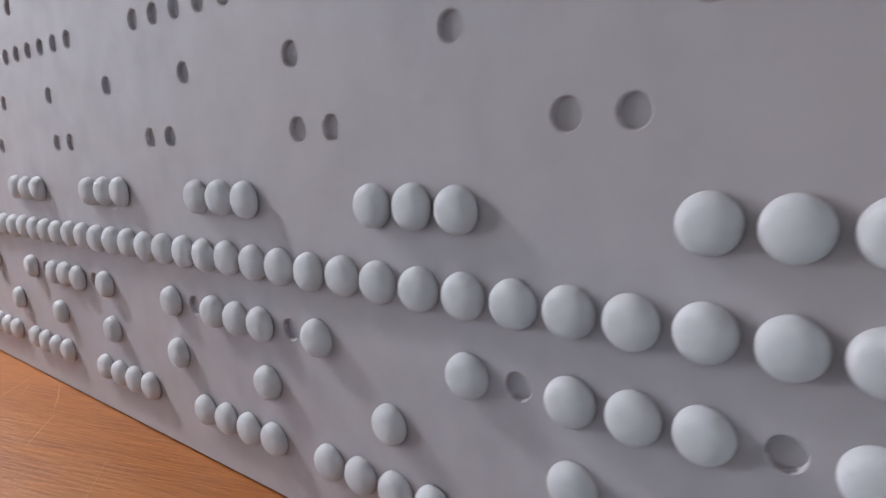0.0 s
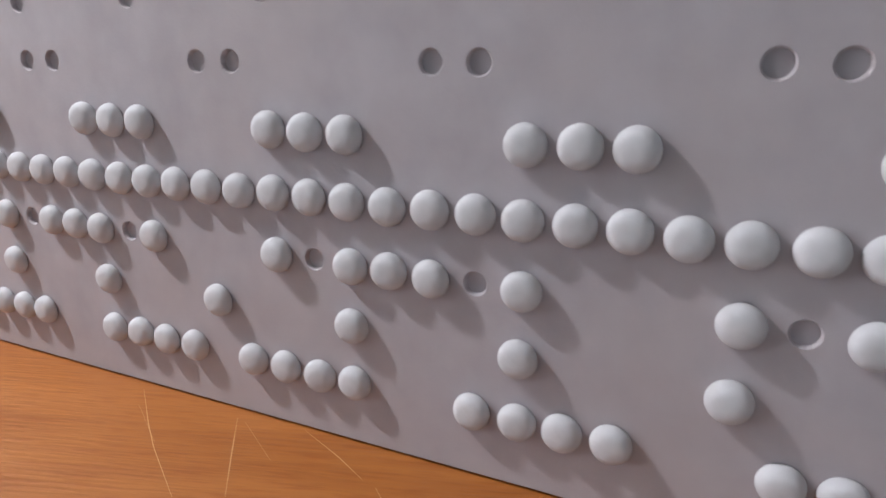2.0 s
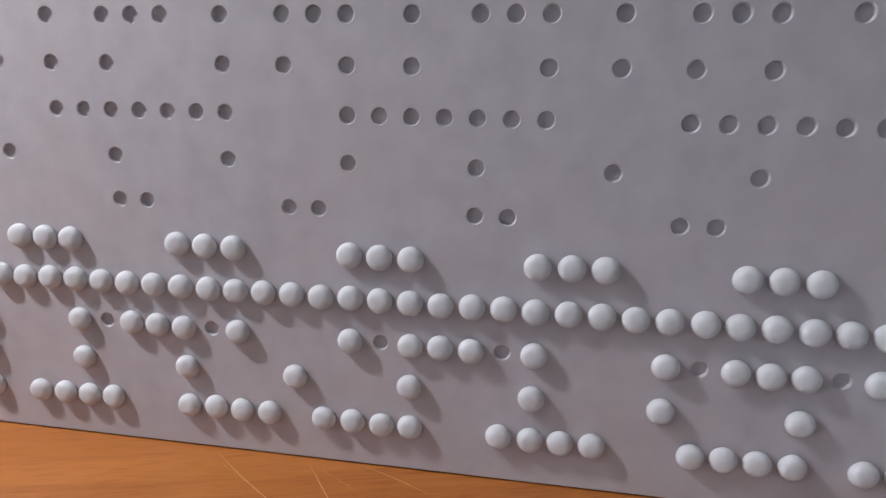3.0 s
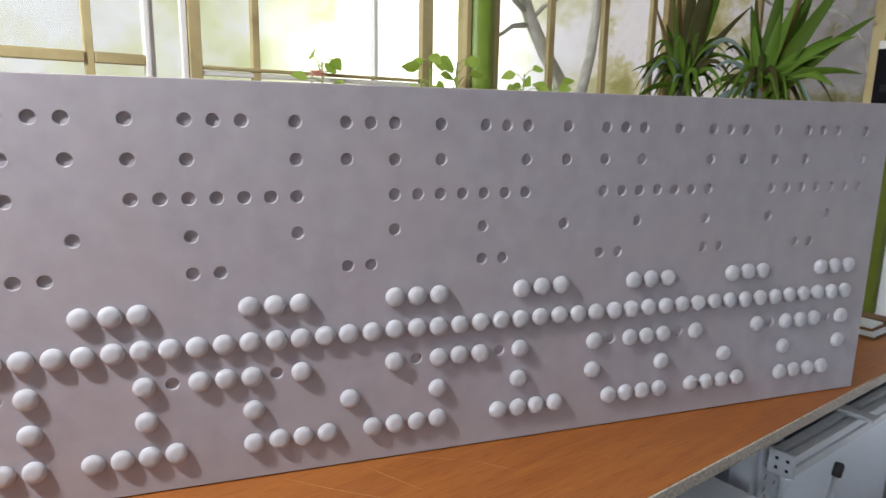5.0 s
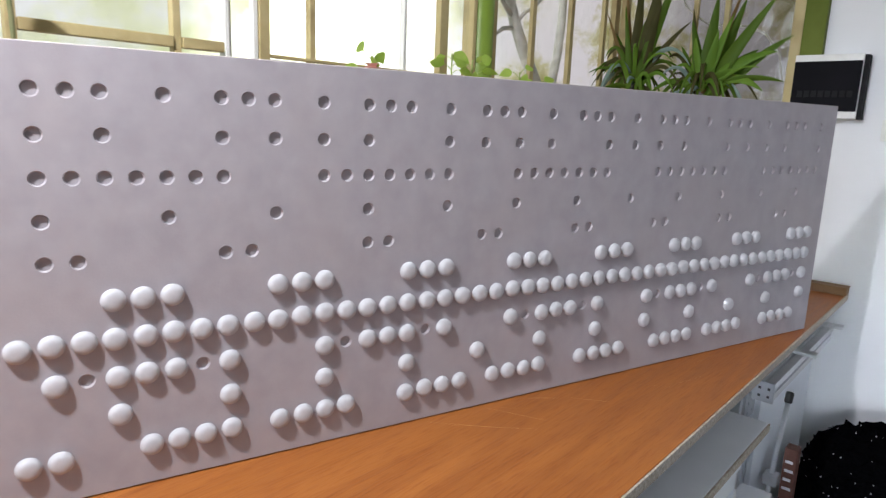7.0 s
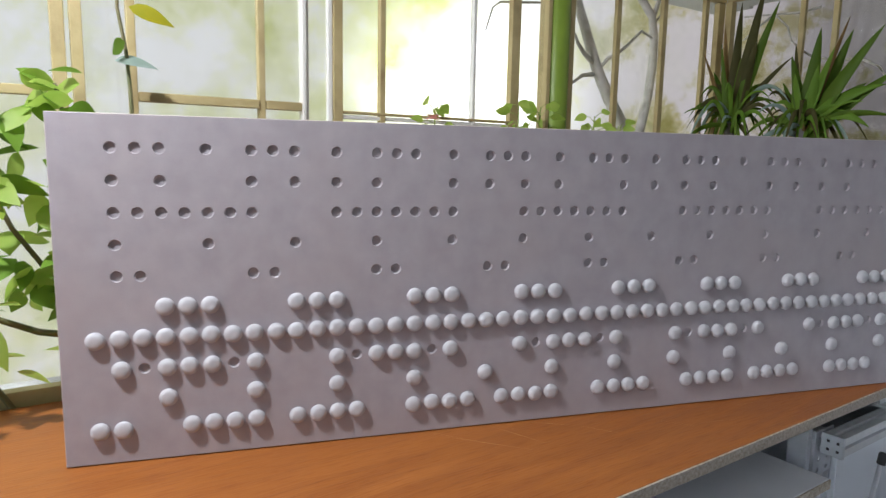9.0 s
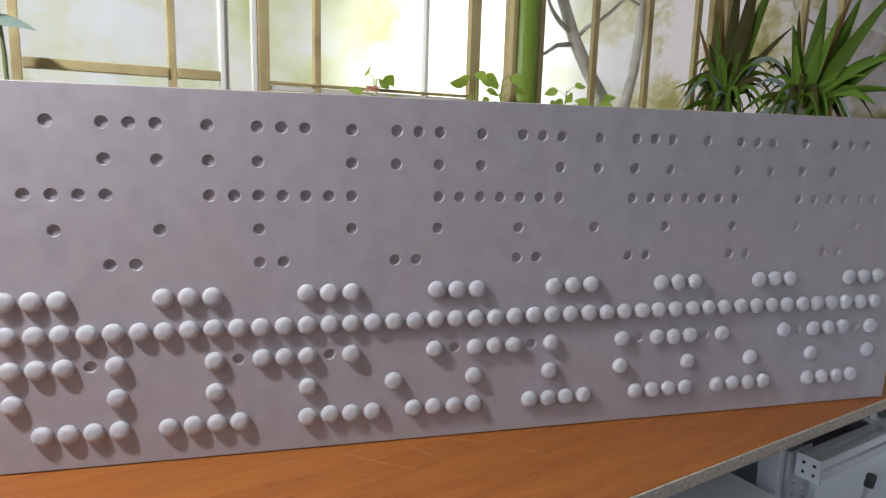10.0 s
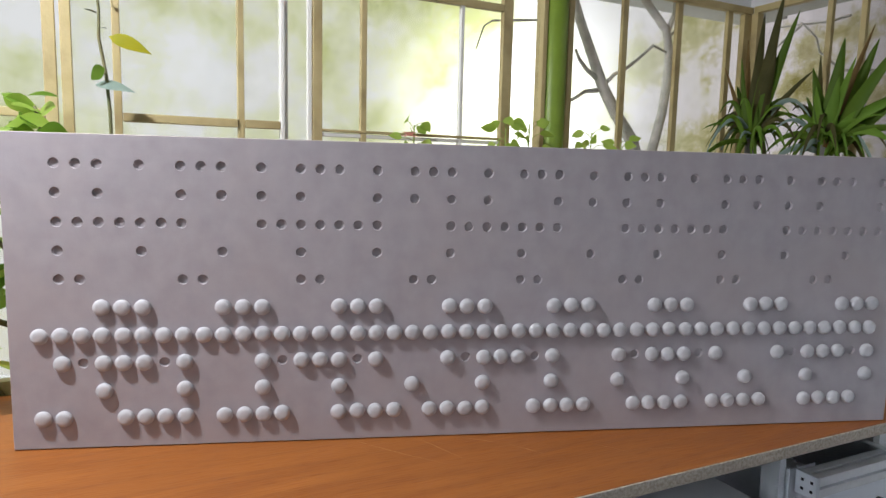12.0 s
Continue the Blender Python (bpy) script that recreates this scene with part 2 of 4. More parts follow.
def backdrop_material():
    """Glowing garden backdrop far outside: pale haze, yellow-green foliage, with white glare ahead and duller lilac
    shade to the right painted in.
    """
    m = bpy.data.materials.new("glowing_garden_backdrop")
    m.use_nodes = True
    nt = m.node_tree
    n, link = nt.nodes, nt.links.new
    n.remove(n["Principled BSDF"])
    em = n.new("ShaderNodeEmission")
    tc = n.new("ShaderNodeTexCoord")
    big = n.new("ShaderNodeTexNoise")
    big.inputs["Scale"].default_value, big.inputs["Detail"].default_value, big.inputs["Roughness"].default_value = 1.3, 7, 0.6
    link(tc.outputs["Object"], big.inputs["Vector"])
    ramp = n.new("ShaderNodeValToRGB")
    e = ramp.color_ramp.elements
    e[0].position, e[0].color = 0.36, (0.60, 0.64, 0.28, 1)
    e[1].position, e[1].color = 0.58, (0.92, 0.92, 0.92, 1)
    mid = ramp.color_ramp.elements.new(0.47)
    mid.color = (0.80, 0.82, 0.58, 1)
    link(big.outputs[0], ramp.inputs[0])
    # painted shade: duller colours blended in towards the right
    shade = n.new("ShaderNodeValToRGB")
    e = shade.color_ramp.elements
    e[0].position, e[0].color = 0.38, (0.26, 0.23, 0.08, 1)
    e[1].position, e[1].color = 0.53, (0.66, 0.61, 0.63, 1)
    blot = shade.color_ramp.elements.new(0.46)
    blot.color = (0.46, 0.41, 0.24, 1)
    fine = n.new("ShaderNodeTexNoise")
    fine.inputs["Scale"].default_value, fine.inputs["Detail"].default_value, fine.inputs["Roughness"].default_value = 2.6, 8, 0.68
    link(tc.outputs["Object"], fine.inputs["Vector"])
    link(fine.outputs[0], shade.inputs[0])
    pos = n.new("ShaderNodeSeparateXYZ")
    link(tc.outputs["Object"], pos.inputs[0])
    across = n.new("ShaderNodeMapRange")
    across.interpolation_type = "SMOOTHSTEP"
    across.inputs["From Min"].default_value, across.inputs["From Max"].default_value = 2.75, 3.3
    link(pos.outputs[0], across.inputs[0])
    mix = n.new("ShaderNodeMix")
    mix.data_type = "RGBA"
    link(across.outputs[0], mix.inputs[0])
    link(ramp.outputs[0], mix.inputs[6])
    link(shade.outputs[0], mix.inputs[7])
    link(mix.outputs[2], em.inputs[0])
    # painted glare: emission raised round one spot of the backdrop
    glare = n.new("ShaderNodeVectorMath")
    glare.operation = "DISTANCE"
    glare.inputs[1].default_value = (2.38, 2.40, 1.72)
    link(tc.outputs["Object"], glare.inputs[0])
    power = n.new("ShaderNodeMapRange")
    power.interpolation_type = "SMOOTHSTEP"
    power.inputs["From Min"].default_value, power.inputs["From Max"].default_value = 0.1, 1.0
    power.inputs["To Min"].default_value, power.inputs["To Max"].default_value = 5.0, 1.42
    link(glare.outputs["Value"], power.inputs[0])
    # emission also lowered on the right to paint that side dimmer
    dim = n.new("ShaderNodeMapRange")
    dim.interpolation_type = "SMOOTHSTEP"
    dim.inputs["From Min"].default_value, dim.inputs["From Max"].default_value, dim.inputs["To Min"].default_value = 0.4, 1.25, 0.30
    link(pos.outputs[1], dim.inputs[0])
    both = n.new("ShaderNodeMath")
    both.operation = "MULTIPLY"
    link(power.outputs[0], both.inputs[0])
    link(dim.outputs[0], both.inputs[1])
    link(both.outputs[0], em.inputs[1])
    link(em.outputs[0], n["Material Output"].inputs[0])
    return m


M_GARDEN = backdrop_material()

# ---- building helpers ----


def thing(name, m=None, **tags):
    ob = new(name)
    ob.empty_display_size = 0.05
    if m is not None:
        ob.matrix_world = m
    return tagged(ob, **tags)


def mesh_of(name, bm, mat, smooth=False):
    me = bpy.data.meshes.new(name)
    bm.normal_update()
    bm.to_mesh(me)
    bm.free()
    for mm in (mat if isinstance(mat, (list, tuple)) else [mat]):
        me.materials.append(mm)
    if smooth:
        me.polygons.foreach_set("use_smooth", [True] * len(me.polygons))
    return me


def part(name, bm, mat, parent=None, label="", smooth=False, m=None, **tags):
    ob = new(name, mesh_of(name, bm, mat, smooth))
    if parent is not None:
        ob.parent = parent
    if m is not None:
        ob.matrix_basis = m
    return tagged(ob, label=label, **tags)


def box(bm, x0, x1, y0, y1, z0, z1, bevel=0.0, index=0):
    made = bmesh.ops.create_cube(bm, size=1.0)["verts"]
    for v in made:
        v.co = Vector(((x0 + x1) / 2 + v.co.x * (x1 - x0), (y0 + y1) / 2 + v.co.y * (y1 - y0), (z0 + z1) / 2 + v.co.z * (z1 - z0)))
    faces = {f for v in made for f in v.link_faces}
    for f in faces:
        f.material_index = index
    if bevel:
        edges = list({e for v in made for e in v.link_edges})
        bmesh.ops.bevel(bm, geom=edges, offset=bevel, segments=2, affect="EDGES", profile=0.6)
    return bm


def solid(x0, x1, y0, y1, z0, z1, bevel=0.003):
    return box(bmesh.new(), x0, x1, y0, y1, z0, z1, bevel)


def tube(bm, points, radii, sides=8):
    """A tapered tube along points."""
    rings = []
    pts = [Vector(p) for p in points]
    for i, p in enumerate(pts):
        d = (pts[min(i + 1, len(pts) - 1)] - pts[max(i - 1, 0)]).normalized()
        a = d.orthogonal().normalized()
        if i and rings:
            ref = rings[-1][0].co - pts[i - 1]
            a = (ref - d * ref.dot(d)).normalized()
        b = d.cross(a)
        rings.append([bm.verts.new(p + (a * math.cos(2 * math.pi * k / sides) + b * math.sin(2 * math.pi * k / sides)) * radii[i]) for k in range(sides)])
    for r0, r1 in zip(rings, rings[1:]):
        for k in range(sides):
            bm.faces.new((r0[k], r0[(k + 1) % sides], r1[(k + 1) % sides], r1[k]))
    bm.faces.new(rings[0][::-1])
    bm.faces.new(rings[-1])
    return bm


# ---- the room ----
TOP = 0.7468
WIN = 0.39
ROOM_X0, ROOM_X1, ROOM_Y0, CEIL = -2.6, 2.20, -3.4, 2.65


def structure(name, bm, mat, label, category, **kw):
    return part(name, bm, mat, label=label, category=category, kind="structure", **kw)


structure("floor", solid(ROOM_X0 - 0.2, ROOM_X1 + 1.5, ROOM_Y0 - 0.2, WIN + 0.2, -0.1, 0.0, 0), M_FLOOR, "grey screed workshop floor", "floor")
structure("ceiling", solid(ROOM_X0 - 0.2, ROOM_X1 + 0.2, ROOM_Y0 - 0.2, WIN + 0.2, CEIL, CEIL + 0.12, 0), M_CEIL, "unseen plain plaster ceiling, toned down to cut bounced light", "ceiling")
structure("wall_north", solid(ROOM_X0, ROOM_X1 + 0.2, WIN, WIN + 0.16, 0.0, 0.74, 0), M_WALL, "low white wall under the bench windows", "wall")
lintel = bmesh.new()
box(lintel, 1.41, ROOM_X1 + 0.2, WIN, WIN + 0.16, 1.875, CEIL)
structure("lintel", lintel, M_WALL, "white plaster above the corner windows", "wall")
east = bmesh.new()
box(east, ROOM_X1, ROOM_X1 + 0.16, ROOM_Y0, -0.345, 0.0, CEIL)
box(east, ROOM_X1, ROOM_X1 + 0.16, -0.345, WIN, 0.0, 0.74)
box(east, ROOM_X1, ROOM_X1 + 0.16, -0.345, WIN, 1.875, CEIL)
structure("wall_east", east, M_WALL, "white plastered wall beside the corner window", "wall")
# west and south walls are unseen; the south opening is added for the rear fill
structure("wall_west", solid(ROOM_X0 - 0.16, ROOM_X0, ROOM_Y0, WIN + 0.16, 0.0, CEIL, 0), M_DULL, "unseen plain wall, greyed to cut bounced light", "wall")
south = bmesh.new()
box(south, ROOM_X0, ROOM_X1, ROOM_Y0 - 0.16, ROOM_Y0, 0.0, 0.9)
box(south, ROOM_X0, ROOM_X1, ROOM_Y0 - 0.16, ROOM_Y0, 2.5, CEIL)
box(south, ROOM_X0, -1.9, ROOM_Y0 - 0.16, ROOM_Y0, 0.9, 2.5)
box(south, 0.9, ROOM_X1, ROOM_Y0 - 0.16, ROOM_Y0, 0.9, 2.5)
structure("wall_south", south, M_DULL, "unseen grey wall with an opening added for the rear fill", "wall")


def window(name, label, x0, x1, z0, z1, bars, m=None):
    """A glazed bay: each bar is a frame part (x0, x1, z0, z1, depth, material), and one pane behind them."""
    win = thing(name, m, label=label, category="window", kind="structure")
    for bx0, bx1, bz0, bz1, depth, mat in bars:
        part("window_frame", solid(bx0, bx1, -depth, 0.010, bz0, bz1, 0.002), mat, win)
    pane = part("pane", solid(x0, x1, 0.004, 0.008, z0, z1, 0), M_GLASS, win)
    pane.visible_shadow = False
    return win


NORTH = pose(0, WIN, 0)
HEAD = CEIL
window("window_1", "old cream-painted casement with dusty panes", -2.6, -0.012, 0.74, HEAD, [
    (-2.60, -2.56, 0.74, HEAD, 0.010, M_CREAM), (-1.55, -1.52, 0.74, HEAD, 0.010, M_CREAM), (-0.75, -0.72, 0.74, HEAD, 0.010, M_CREAM),
    (-0.42, -0.40, 0.74, HEAD, 0.015, M_CREAM), (-0.015, 0.010, 0.74, HEAD, 0.010, M_CREAM),
    (-2.55, -0.016, 1.366, 1.385, 0.012, M_CREAM), (-2.55, -0.016, 0.74, 0.775, 0.02, M_CREAM)], NORTH)
window("window_2", "old cream-painted casement with dusty panes and a cross bar", 0.02, 0.508, 0.74, HEAD, [
    (0.019, 0.041, 0.74, HEAD, 0.010, M_CREAM), (0.122, 0.139, 0.74, HEAD, 0.009, M_CREAM), (0.398, 0.414, 0.74, HEAD, 0.009, M_CREAM),
    (0.503, 0.513, 0.74, HEAD, 0.016, M_WHITEFRAME), (0.140, 0.397, 1.366, 1.386, 0.014, M_CREAM), (0.415, 0.502, 1.366, 1.386, 0.014, M_CREAM),
    (0.042, 0.502, 0.74, 0.775, 0.012, M_CREAM)], NORTH)
window("window_3", "white and cream casement flooded with daylight", 0.59, 1.19, 0.74, HEAD, [
    (0.587, 0.612, 0.74, HEAD, 0.010, M_CREAM), (0.719, 0.735, 0.74, HEAD, 0.008, M_CREAM), (1.018, 1.029, 0.74, HEAD, 0.008, M_WHITEFRAME),
    (1.157, 1.190, 0.74, HEAD, 0.010, M_CREAM), (0.613, 1.156, 1.354, 1.364, 0.006, M_WHITEFRAME), (0.613, 1.156, 1.367, 1.374, 0.010, M_CREAM), (0.613, 1.156, 1.742, 1.762, 0.012, M_CREAM),
    (0.613, 1.156, 0.74, 0.775, 0.012, M_CREAM)], NORTH)
window("window_4", "narrow bright pane beside the green post", 1.19, 1.295, 0.74, HEAD, [(1.192, 1.293, 0.74, 0.775, 0.012, M_CREAM)], NORTH)
window("window_7", "narrow dusty pane between two casements", 0.514, 0.586, 0.74, HEAD, [
    (0.5145, 0.523, 0.74, HEAD, 0.006, M_WHITEFRAME), (0.574, 0.5855, 0.74, HEAD, 0.006, M_WHITEFRAME), (0.5235, 0.5735, 0.74, 0.775, 0.006, M_CREAM)], NORTH)
window("window_5", "corner window with thin brown mullions", 1.41, ROOM_X1, 0.74, 1.875, [
    (1.610, 1.632, 0.74, 1.875, 0.004, M_CREAM), (1.845, 1.868, 0.74, 1.875, 0.006, M_CREAM), (2.085, 2.108, 0.74, 1.875, 0.006, M_CREAM),
    (2.16, 2.198, 0.74, 1.86, 0.012, M_CREAM), (1.412, 2.198, 1.862, 1.885, 0.016, M_CREAM), (1.412, 2.198, 0.74, 0.775, 0.016, M_CREAM)], NORTH)
EAST = pose(ROOM_X1, 0, 0, 0, 0, -90)
window("window_6", "side window with cream frame behind the plants", -WIN, 0.265, 0.74, 1.875, [
    (-0.366, -0.34, 0.74, 1.86, 0.02, M_CREAM), (-0.092, -0.074, 0.74, 1.86, 0.006, M_CREAM), (0.018, 0.036, 0.74, 1.86, 0.006, M_CREAM),
    (0.245, 0.278, 0.74, 1.86, 0.02, M_CREAM), (-0.366, 0.278, 1.862, 1.885, 0.012, M_CREAM), (-0.366, 0.278, 0.74, 0.775, 0.012, M_CREAM)], EAST)
green = thing("post_green", label="green painted steel post with cream trims", category="post", kind="structure")
gp = bmesh.new()
tube(gp, [(1.352, WIN + 0.004, 0.0), (1.352, WIN + 0.004, CEIL)], [0.038, 0.038], 24)
part("post", gp, M_GREEN, green, smooth=True)
part("trim", solid(1.297, 1.313, WIN - 0.012, WIN + 0.03, 0.74, CEIL), M_CREAM, green)
part("trim", solid(1.391, 1.411, WIN - 0.012, WIN + 0.03, 0.74, CEIL), M_CREAM, green)
structure("post_corner", solid(ROOM_X1 - 0.03, ROOM_X1 + 0.03, -0.345, -0.28, 0.74, 1.875), M_OLIVE, "dark olive painted post at the end of the windows", "post")

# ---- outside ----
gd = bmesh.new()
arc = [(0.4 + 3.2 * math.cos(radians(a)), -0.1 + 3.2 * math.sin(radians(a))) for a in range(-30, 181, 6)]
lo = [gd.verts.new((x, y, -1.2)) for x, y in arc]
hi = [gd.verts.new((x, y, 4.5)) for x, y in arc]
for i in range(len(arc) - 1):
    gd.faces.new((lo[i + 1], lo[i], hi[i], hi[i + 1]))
structure("backdrop", gd, M_GARDEN, "glowing hazy garden backdrop outside, glare and shade painted in", "garden")
structure("ground", solid(-9, 9, WIN + 0.2, 6.0, -0.6, -0.5, 0), M_FLOOR, "pale ground outside the windows", "ground")


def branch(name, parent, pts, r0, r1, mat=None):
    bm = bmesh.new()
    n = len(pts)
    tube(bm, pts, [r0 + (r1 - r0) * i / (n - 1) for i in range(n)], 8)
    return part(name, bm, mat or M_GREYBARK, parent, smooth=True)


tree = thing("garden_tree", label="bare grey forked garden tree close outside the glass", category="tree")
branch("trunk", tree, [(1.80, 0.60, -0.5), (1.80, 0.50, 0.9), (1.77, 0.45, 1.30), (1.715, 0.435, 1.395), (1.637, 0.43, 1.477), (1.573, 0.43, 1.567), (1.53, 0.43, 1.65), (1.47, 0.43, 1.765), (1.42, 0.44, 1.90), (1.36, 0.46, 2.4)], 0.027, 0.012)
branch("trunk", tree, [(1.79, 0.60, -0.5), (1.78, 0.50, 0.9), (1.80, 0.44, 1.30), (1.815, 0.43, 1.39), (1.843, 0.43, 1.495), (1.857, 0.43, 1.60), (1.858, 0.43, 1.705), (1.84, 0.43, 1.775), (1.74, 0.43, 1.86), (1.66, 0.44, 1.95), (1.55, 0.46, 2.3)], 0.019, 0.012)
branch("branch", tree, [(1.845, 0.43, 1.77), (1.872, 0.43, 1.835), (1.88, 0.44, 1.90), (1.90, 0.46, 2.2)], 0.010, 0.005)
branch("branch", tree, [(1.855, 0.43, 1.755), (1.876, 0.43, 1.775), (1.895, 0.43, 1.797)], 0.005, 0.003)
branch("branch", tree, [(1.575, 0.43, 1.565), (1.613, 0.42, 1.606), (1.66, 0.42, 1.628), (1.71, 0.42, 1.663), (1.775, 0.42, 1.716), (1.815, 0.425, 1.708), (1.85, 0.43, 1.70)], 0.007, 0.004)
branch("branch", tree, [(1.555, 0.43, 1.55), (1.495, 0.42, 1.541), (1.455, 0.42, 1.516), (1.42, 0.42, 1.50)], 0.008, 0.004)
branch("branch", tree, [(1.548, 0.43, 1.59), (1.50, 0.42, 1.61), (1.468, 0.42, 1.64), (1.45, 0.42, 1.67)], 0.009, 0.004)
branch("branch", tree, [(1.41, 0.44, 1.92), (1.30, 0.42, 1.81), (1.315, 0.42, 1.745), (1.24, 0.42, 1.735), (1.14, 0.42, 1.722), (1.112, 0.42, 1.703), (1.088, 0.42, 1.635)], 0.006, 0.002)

shrub = thing("garden_shrub", label="bare thin-branched shrub outside the side window", category="shrub")
branch("trunk", shrub, [(2.60, 0.25, -0.5), (2.50, 0.22, 0.8), (2.38, 0.12, 1.3), (2.32, 0.02, 1.55), (2.28, -0.02, 1.62)], 0.02, 0.006)
for twig in ([(2.28, -0.02, 1.62), (2.26, -0.09, 1.612), (2.25, -0.15, 1.58), (2.25, -0.20, 1.51), (2.25, -0.22, 1.42)],
             [(2.28, -0.02, 1.62), (2.26, 0.06, 1.63), (2.25, 0.10, 1.66), (2.25, 0.145, 1.70), (2.25, 0.16, 1.75), (2.25, 0.22, 1.81)],
             [(2.25, 0.05, 1.80), (2.25, 0.12, 1.793), (2.25, 0.22, 1.803), (2.25, 0.33, 1.812)],
             [(2.25, 0.22, 1.80), (2.25, 0.275, 1.765), (2.25, 0.33, 1.725)]):
    branch("branch", shrub, twig, 0.005, 0.003)

# ---- the workbench ----
bench = thing("workbench", label="long workbench with orange varnished veneer top and raw chipboard edge", category="workbench")
bt = bmesh.new()
box(bt, -1.30, 2.165, -0.5205, 0.355, TOP - 0.021, TOP, 0.0015)
part("tabletop", bt, M_WOOD, bench, "orange varnished wood veneer")
part("edge_band", solid(-1.30, 2.165, -0.525, -0.521, TOP - 0.0205, TOP - 0.0005, 0.0008), M_CHIP, bench, "raw crumbling chipboard edge")
part("core", solid(-1.296, 2.16, -0.5185, 0.353, TOP - 0.028, TOP - 0.0212, 0), M_CHIP, bench)


def profile_beam(bm, x0, x1, y, z, s):
    """A slotted aluminium extrusion: four corner ribs round a recessed core."""
    q = s * 0.41
    for dy in (0, s - q):
        for dz in (0, s - q):
            box(bm, x0, x1, y + dy, y + dy + q, z + dz, z + dz + q, 0.0008)
    box(bm, x0, x1, y + s * 0.2, y + s * 0.8, z + s * 0.2, z + s * 0.8)
    return bm


part("beam", profile_beam(bmesh.new(), 1.44, 2.12, -0.505, 0.600, 0.045), M_ALU, bench, "grey slotted aluminium beam")
part("beam", profile_beam(bmesh.new(), -1.2, 1.33, -0.36, 0.655, 0.045), M_ALU, bench, "grey slotted aluminium beam")
ep = solid(1.430, 1.4395, -0.507, -0.458, 0.597, 0.648, 0.001)
# dark patches on the plate stand in for the shade inside bolt holes
for hy in (-0.495, -0.474):
    for hz in (0.612, 0.632):
        box(ep, 1.4290, 1.4302, hy - 0.003, hy + 0.003, hz - 0.003, hz + 0.003, 0, 1)
part("end_plate", ep, [M_STEEL, M_DARK], bench, "grey steel end plate, its bolt holes painted as dark patches")
for bx in (1.72, 2.08):
    br = bmesh.new()
    box(br, bx, bx + 0.035, -0.535, -0.42, 0.6455, 0.655, 0.002)
    box(br, bx, bx + 0.035, -0.46, -0.445, 0.655, 0.718, 0.002)
    part("bracket", br, M_ALU, bench)


def slotted_post(x, y, height, bottom):
    """A perforated steel corner plate with round holes, folded back at one side."""
    bm = bmesh.new()
    w, pitch, r = 0.080, 0.028, 0.006
    nz = round((height - bottom) / pitch)
    for k in range(nz):
        z0 = height - (k + 1) * pitch
        for side in (0, 1):
            cx, cz, hw, hh = x + w * (0.25 + 0.5 * side), z0 + pitch / 2, w / 4, pitch / 2
            ring, outer = [], []
            for a in range(8):
                an = math.pi / 4 * a
                ring.append(bm.verts.new((cx + r * math.cos(an), y, cz + r * math.sin(an))))
                ox = hw * (1 if math.cos(an) > 0.5 else -1 if math.cos(an) < -0.5 else 0)
                oz = hh * (1 if math.sin(an) > 0.5 else -1 if math.sin(an) < -0.5 else 0)
                outer.append(bm.verts.new((cx + ox, y, cz + oz)))
            for a in range(8):
                b = (a + 1) % 8
                bm.faces.new((outer[a], outer[b], ring[b], ring[a]))
    bmesh.ops.remove_doubles(bm, verts=bm.verts, dist=0.0002)
    ext = bmesh.ops.extrude_face_region(bm, geom=bm.faces[:])["geom"]
    bmesh.ops.translate(bm, verts=[g for g in ext if isinstance(g, bmesh.types.BMVert)], vec=(0, 0.003, 0))
    box(bm, x - 0.003, x, y, y + 0.045, bottom, height)
    bmesh.ops.recalc_face_normals(bm, faces=bm.faces[:])
    return bm


part("corner_plate", slotted_post(1.425, -0.450, 0.644, 0.532), M_STEEL, bench, "perforated galvanised steel plate")
lg = profile_beam(bmesh.new(), 0.0, 0.64, -0.045, 0.0, 0.045)
bmesh.ops.rotate(lg, verts=lg.verts[:], matrix=Matrix.Rotation(radians(-90), 3, "Y"))
part("leg", lg, M_ALU, bench, "grooved aluminium leg", m=pose(1.485, -0.400, 0.0))
# dark board added to stand in for the shade in the gap behind
part("gap_shade_board", solid(0.3, 1.40, -0.27, -0.25, 0.592, 0.716, 0.002), M_OLDWOOD, bench, "dark brown board added for the shade under the bench top")
part("leg", solid(1.395, 1.415, -0.445, -0.40, 0.0, 0.70, 0.002), M_STEEL, bench)
part("leg", solid(-1.2, -1.155, -0.40, -0.355, 0.0, 0.655, 0.002), M_ALU, bench)
part("leg", solid(2.07, 2.115, 0.2, 0.245, 0.0, 0.718, 0.002), M_ALU, bench)
part("leg", solid(-1.2, -1.155, 0.2, 0.245, 0.0, 0.718, 0.002), M_ALU, bench)


def scratch(points, width):
    """A shallow pale scratch in the varnish: a thin raised sliver along points."""
    bm = bmesh.new()
    pts = [Vector((x, y, TOP + 0.0003)) for x, y in points]
    rows = []
    for i, p in enumerate(pts):
        d = (pts[min(i + 1, len(pts) - 1)] - pts[max(i - 1, 0)]).normalized()
        w = width * (0.3 if i in (0, len(pts) - 1) else 1.0)
        s = Vector((-d.y, d.x, 0)) * w / 2
        rows.append((bm.verts.new(p + s), bm.verts.new(p - s)))
    for a, b in zip(rows, rows[1:]):
        bm.faces.new((a[0], a[1], b[1], b[0]))
    return bm


